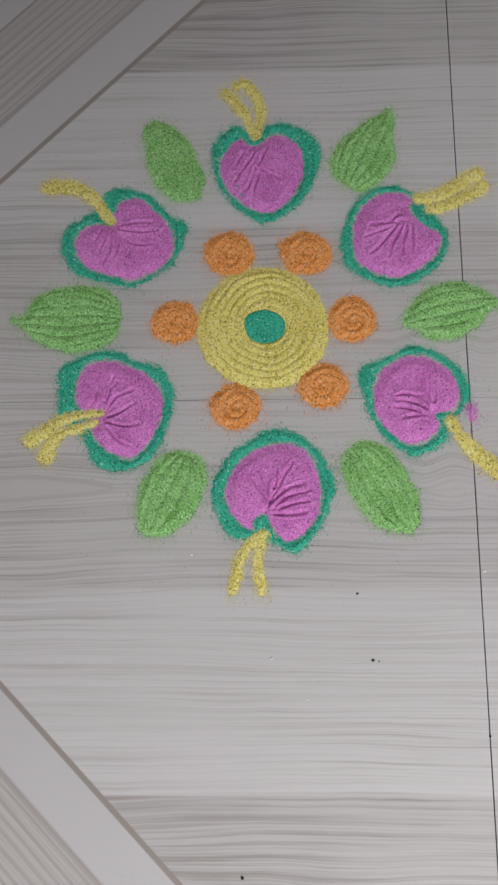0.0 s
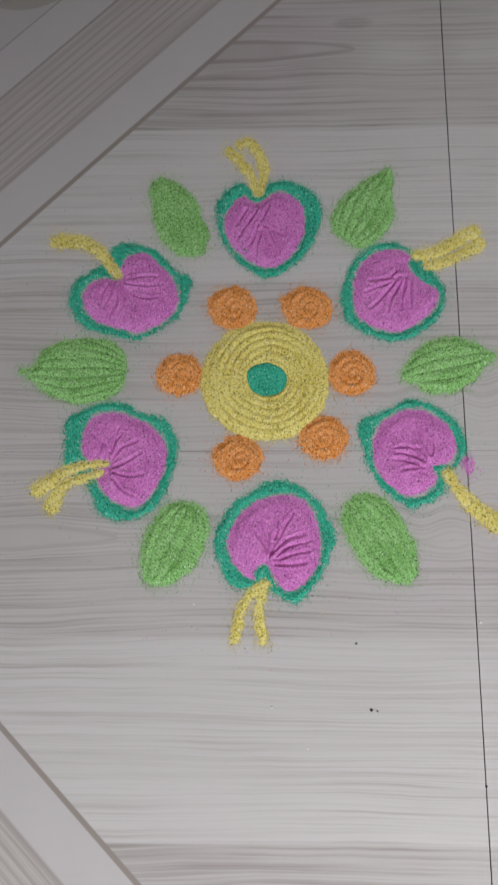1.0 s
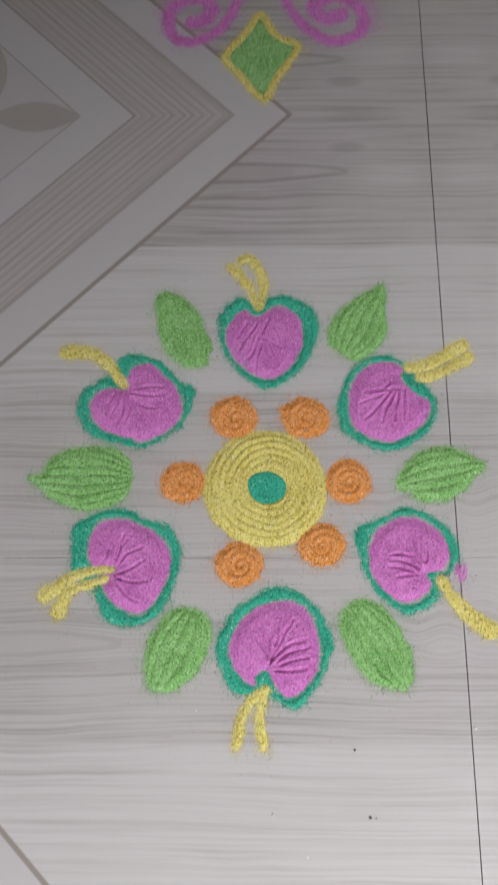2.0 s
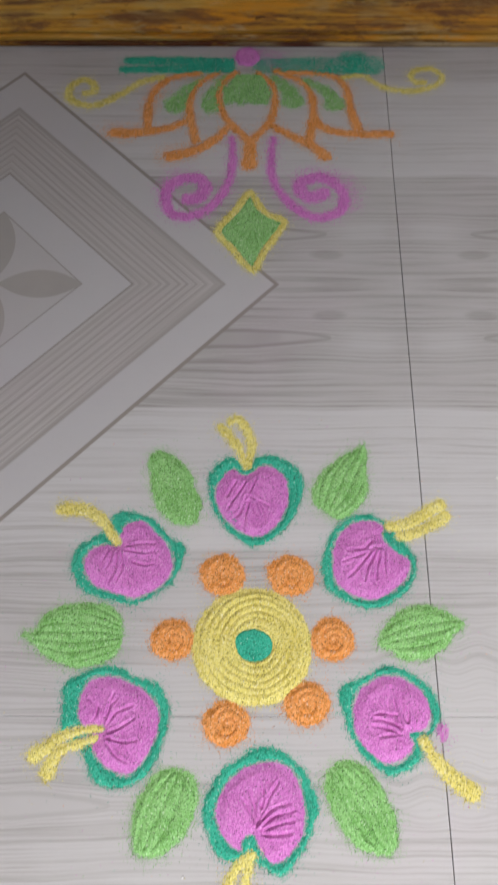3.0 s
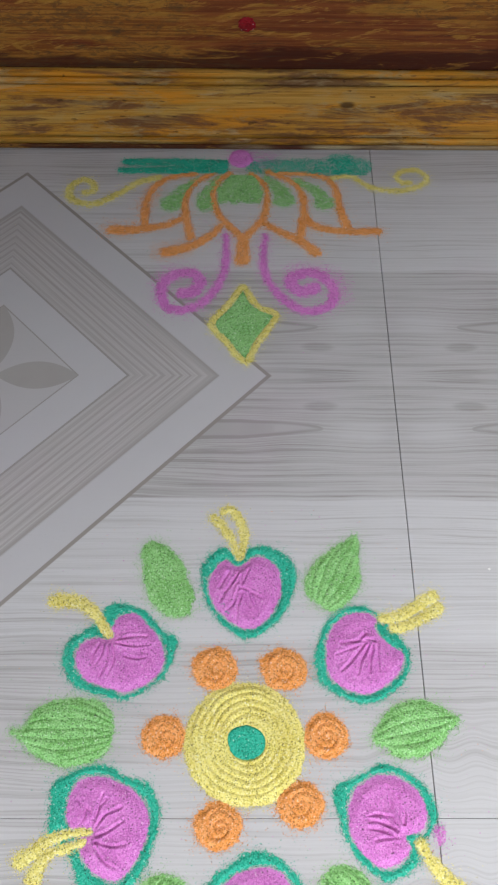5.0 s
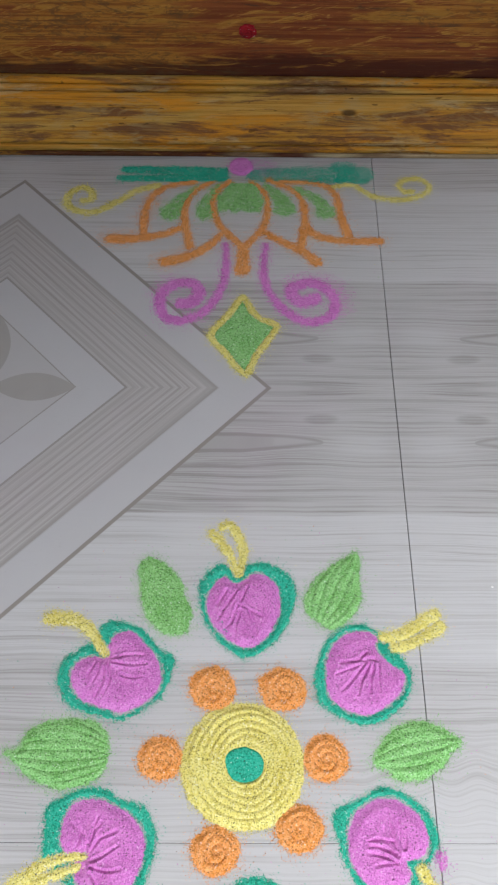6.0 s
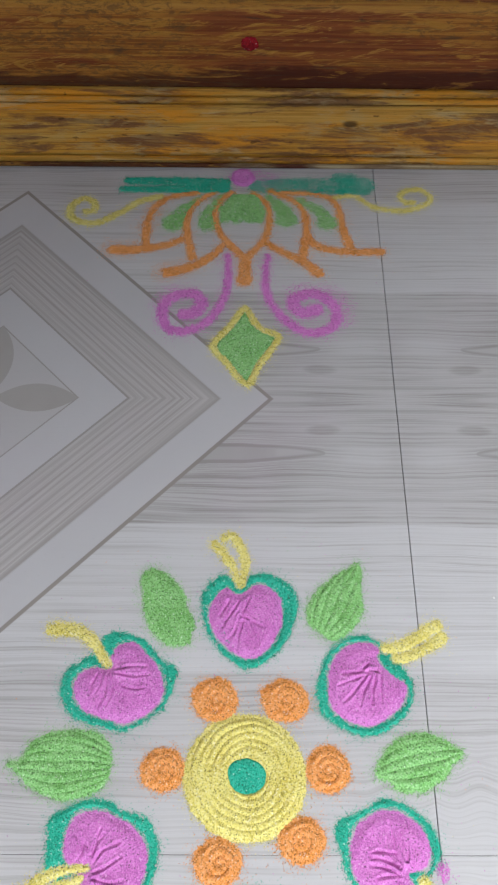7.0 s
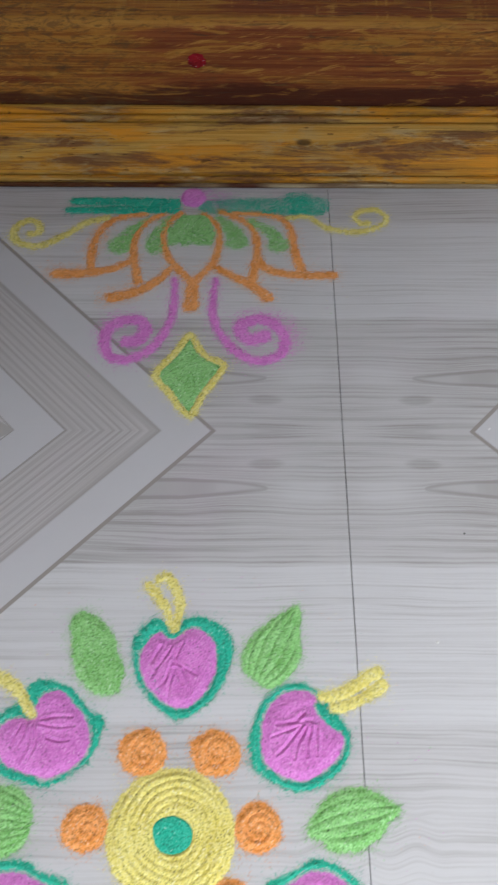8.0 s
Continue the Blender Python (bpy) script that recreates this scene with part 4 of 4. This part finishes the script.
# ---- grains strewn over the floor ----
for material, colour, seed in ((PINK, "pink", 1), (TEAL, "teal green", 2), (LEAF, "light green", 3), (YELLOW, "yellow", 4), (ORANGE, "orange", 5)):
    rng = np.random.default_rng(seed)
    bm = bmesh.new()
    for i in range(900 if colour == "pink" else 200):
        far = 0.05 + 0.11 * rng.random() ** 0.6
        way = rng.random() * 6.283
        x, y = (-0.110 + far * math.cos(way), 0.043 + far * math.sin(way)) if i % 3 else (-0.113 + rng.normal() * 0.06, 0.45 + rng.normal() * 0.05)
        if y > 0.535:
            continue
        size = 0.00018 + 0.0003 * rng.random() ** 2
        ring = [bm.verts.new((x + size * math.cos(k * 2.094 + way), y + size * math.sin(k * 2.094 + way), 0.00005)) for k in range(3)]
        top = bm.verts.new((x, y, size))
        for k in range(3):
            bm.faces.new((ring[k], ring[(k + 1) % 3], top))
    tagged(part("strewn_grains", bm, material), f"loose {colour} powder grains strewn over the tiles", "powder", "", "stuff")


# ---- grit lying about ----
def crumb(name, x, y, size, material, label):
    ob = thing(name, (x, y), label, "grit", "grit on the floor")
    bm = bmesh.new()
    bmesh.ops.create_icosphere(bm, subdivisions=1, radius=size)
    for v in bm.verts:
        v.co = Vector((v.co.x * (1 + 0.4 * noise.noise(v.co * 900 + Vector((x, y, 0)) * 50)), v.co.y * 0.8, (v.co.z + size) * 0.45))
    part("grain", bm, material, ob)


for x, y, s in [(-0.063, -0.103, 0.0008), (-0.056, -0.136, 0.0009), (-0.053, -0.1365, 0.0005), (0.0, -0.172, 0.0008), (-0.122, -0.237, 0.0009), (0.077, 0.222, 0.0008)]:
    crumb("dark_grain", x, y, s, SPECK, "tiny dark crumb lying on the tiles")
for x, y, s in [(-0.107, -0.135, 0.0008), (-0.089, -0.155, 0.0007), (0.051, 0.149, 0.0011), (0.105, 0.302, 0.0009), (-0.148, -0.083, 0.0008), (0.002, -0.092, 0.0009)]:
    crumb("white_grain", x, y, s, CHIP, "tiny white crumb lying on the tiles")


# ---- tiles ----
bm = box(-0.29975, 0.29975, -0.29988, 0.29988, -0.008, 0.0, 0.00022)
tile_mesh = bpy.data.meshes.new("tile")
bm.to_mesh(tile_mesh)
bm.free()
tile_mesh.materials.append(TILE)
for i in range(-4, 4):
    for j in range(-3, 1):
        tile = new("tile", tile_mesh)
        tile.location = (0.3 + 0.6 * i, 0.3 + 0.6 * j, 0)
        tile.parent = floor
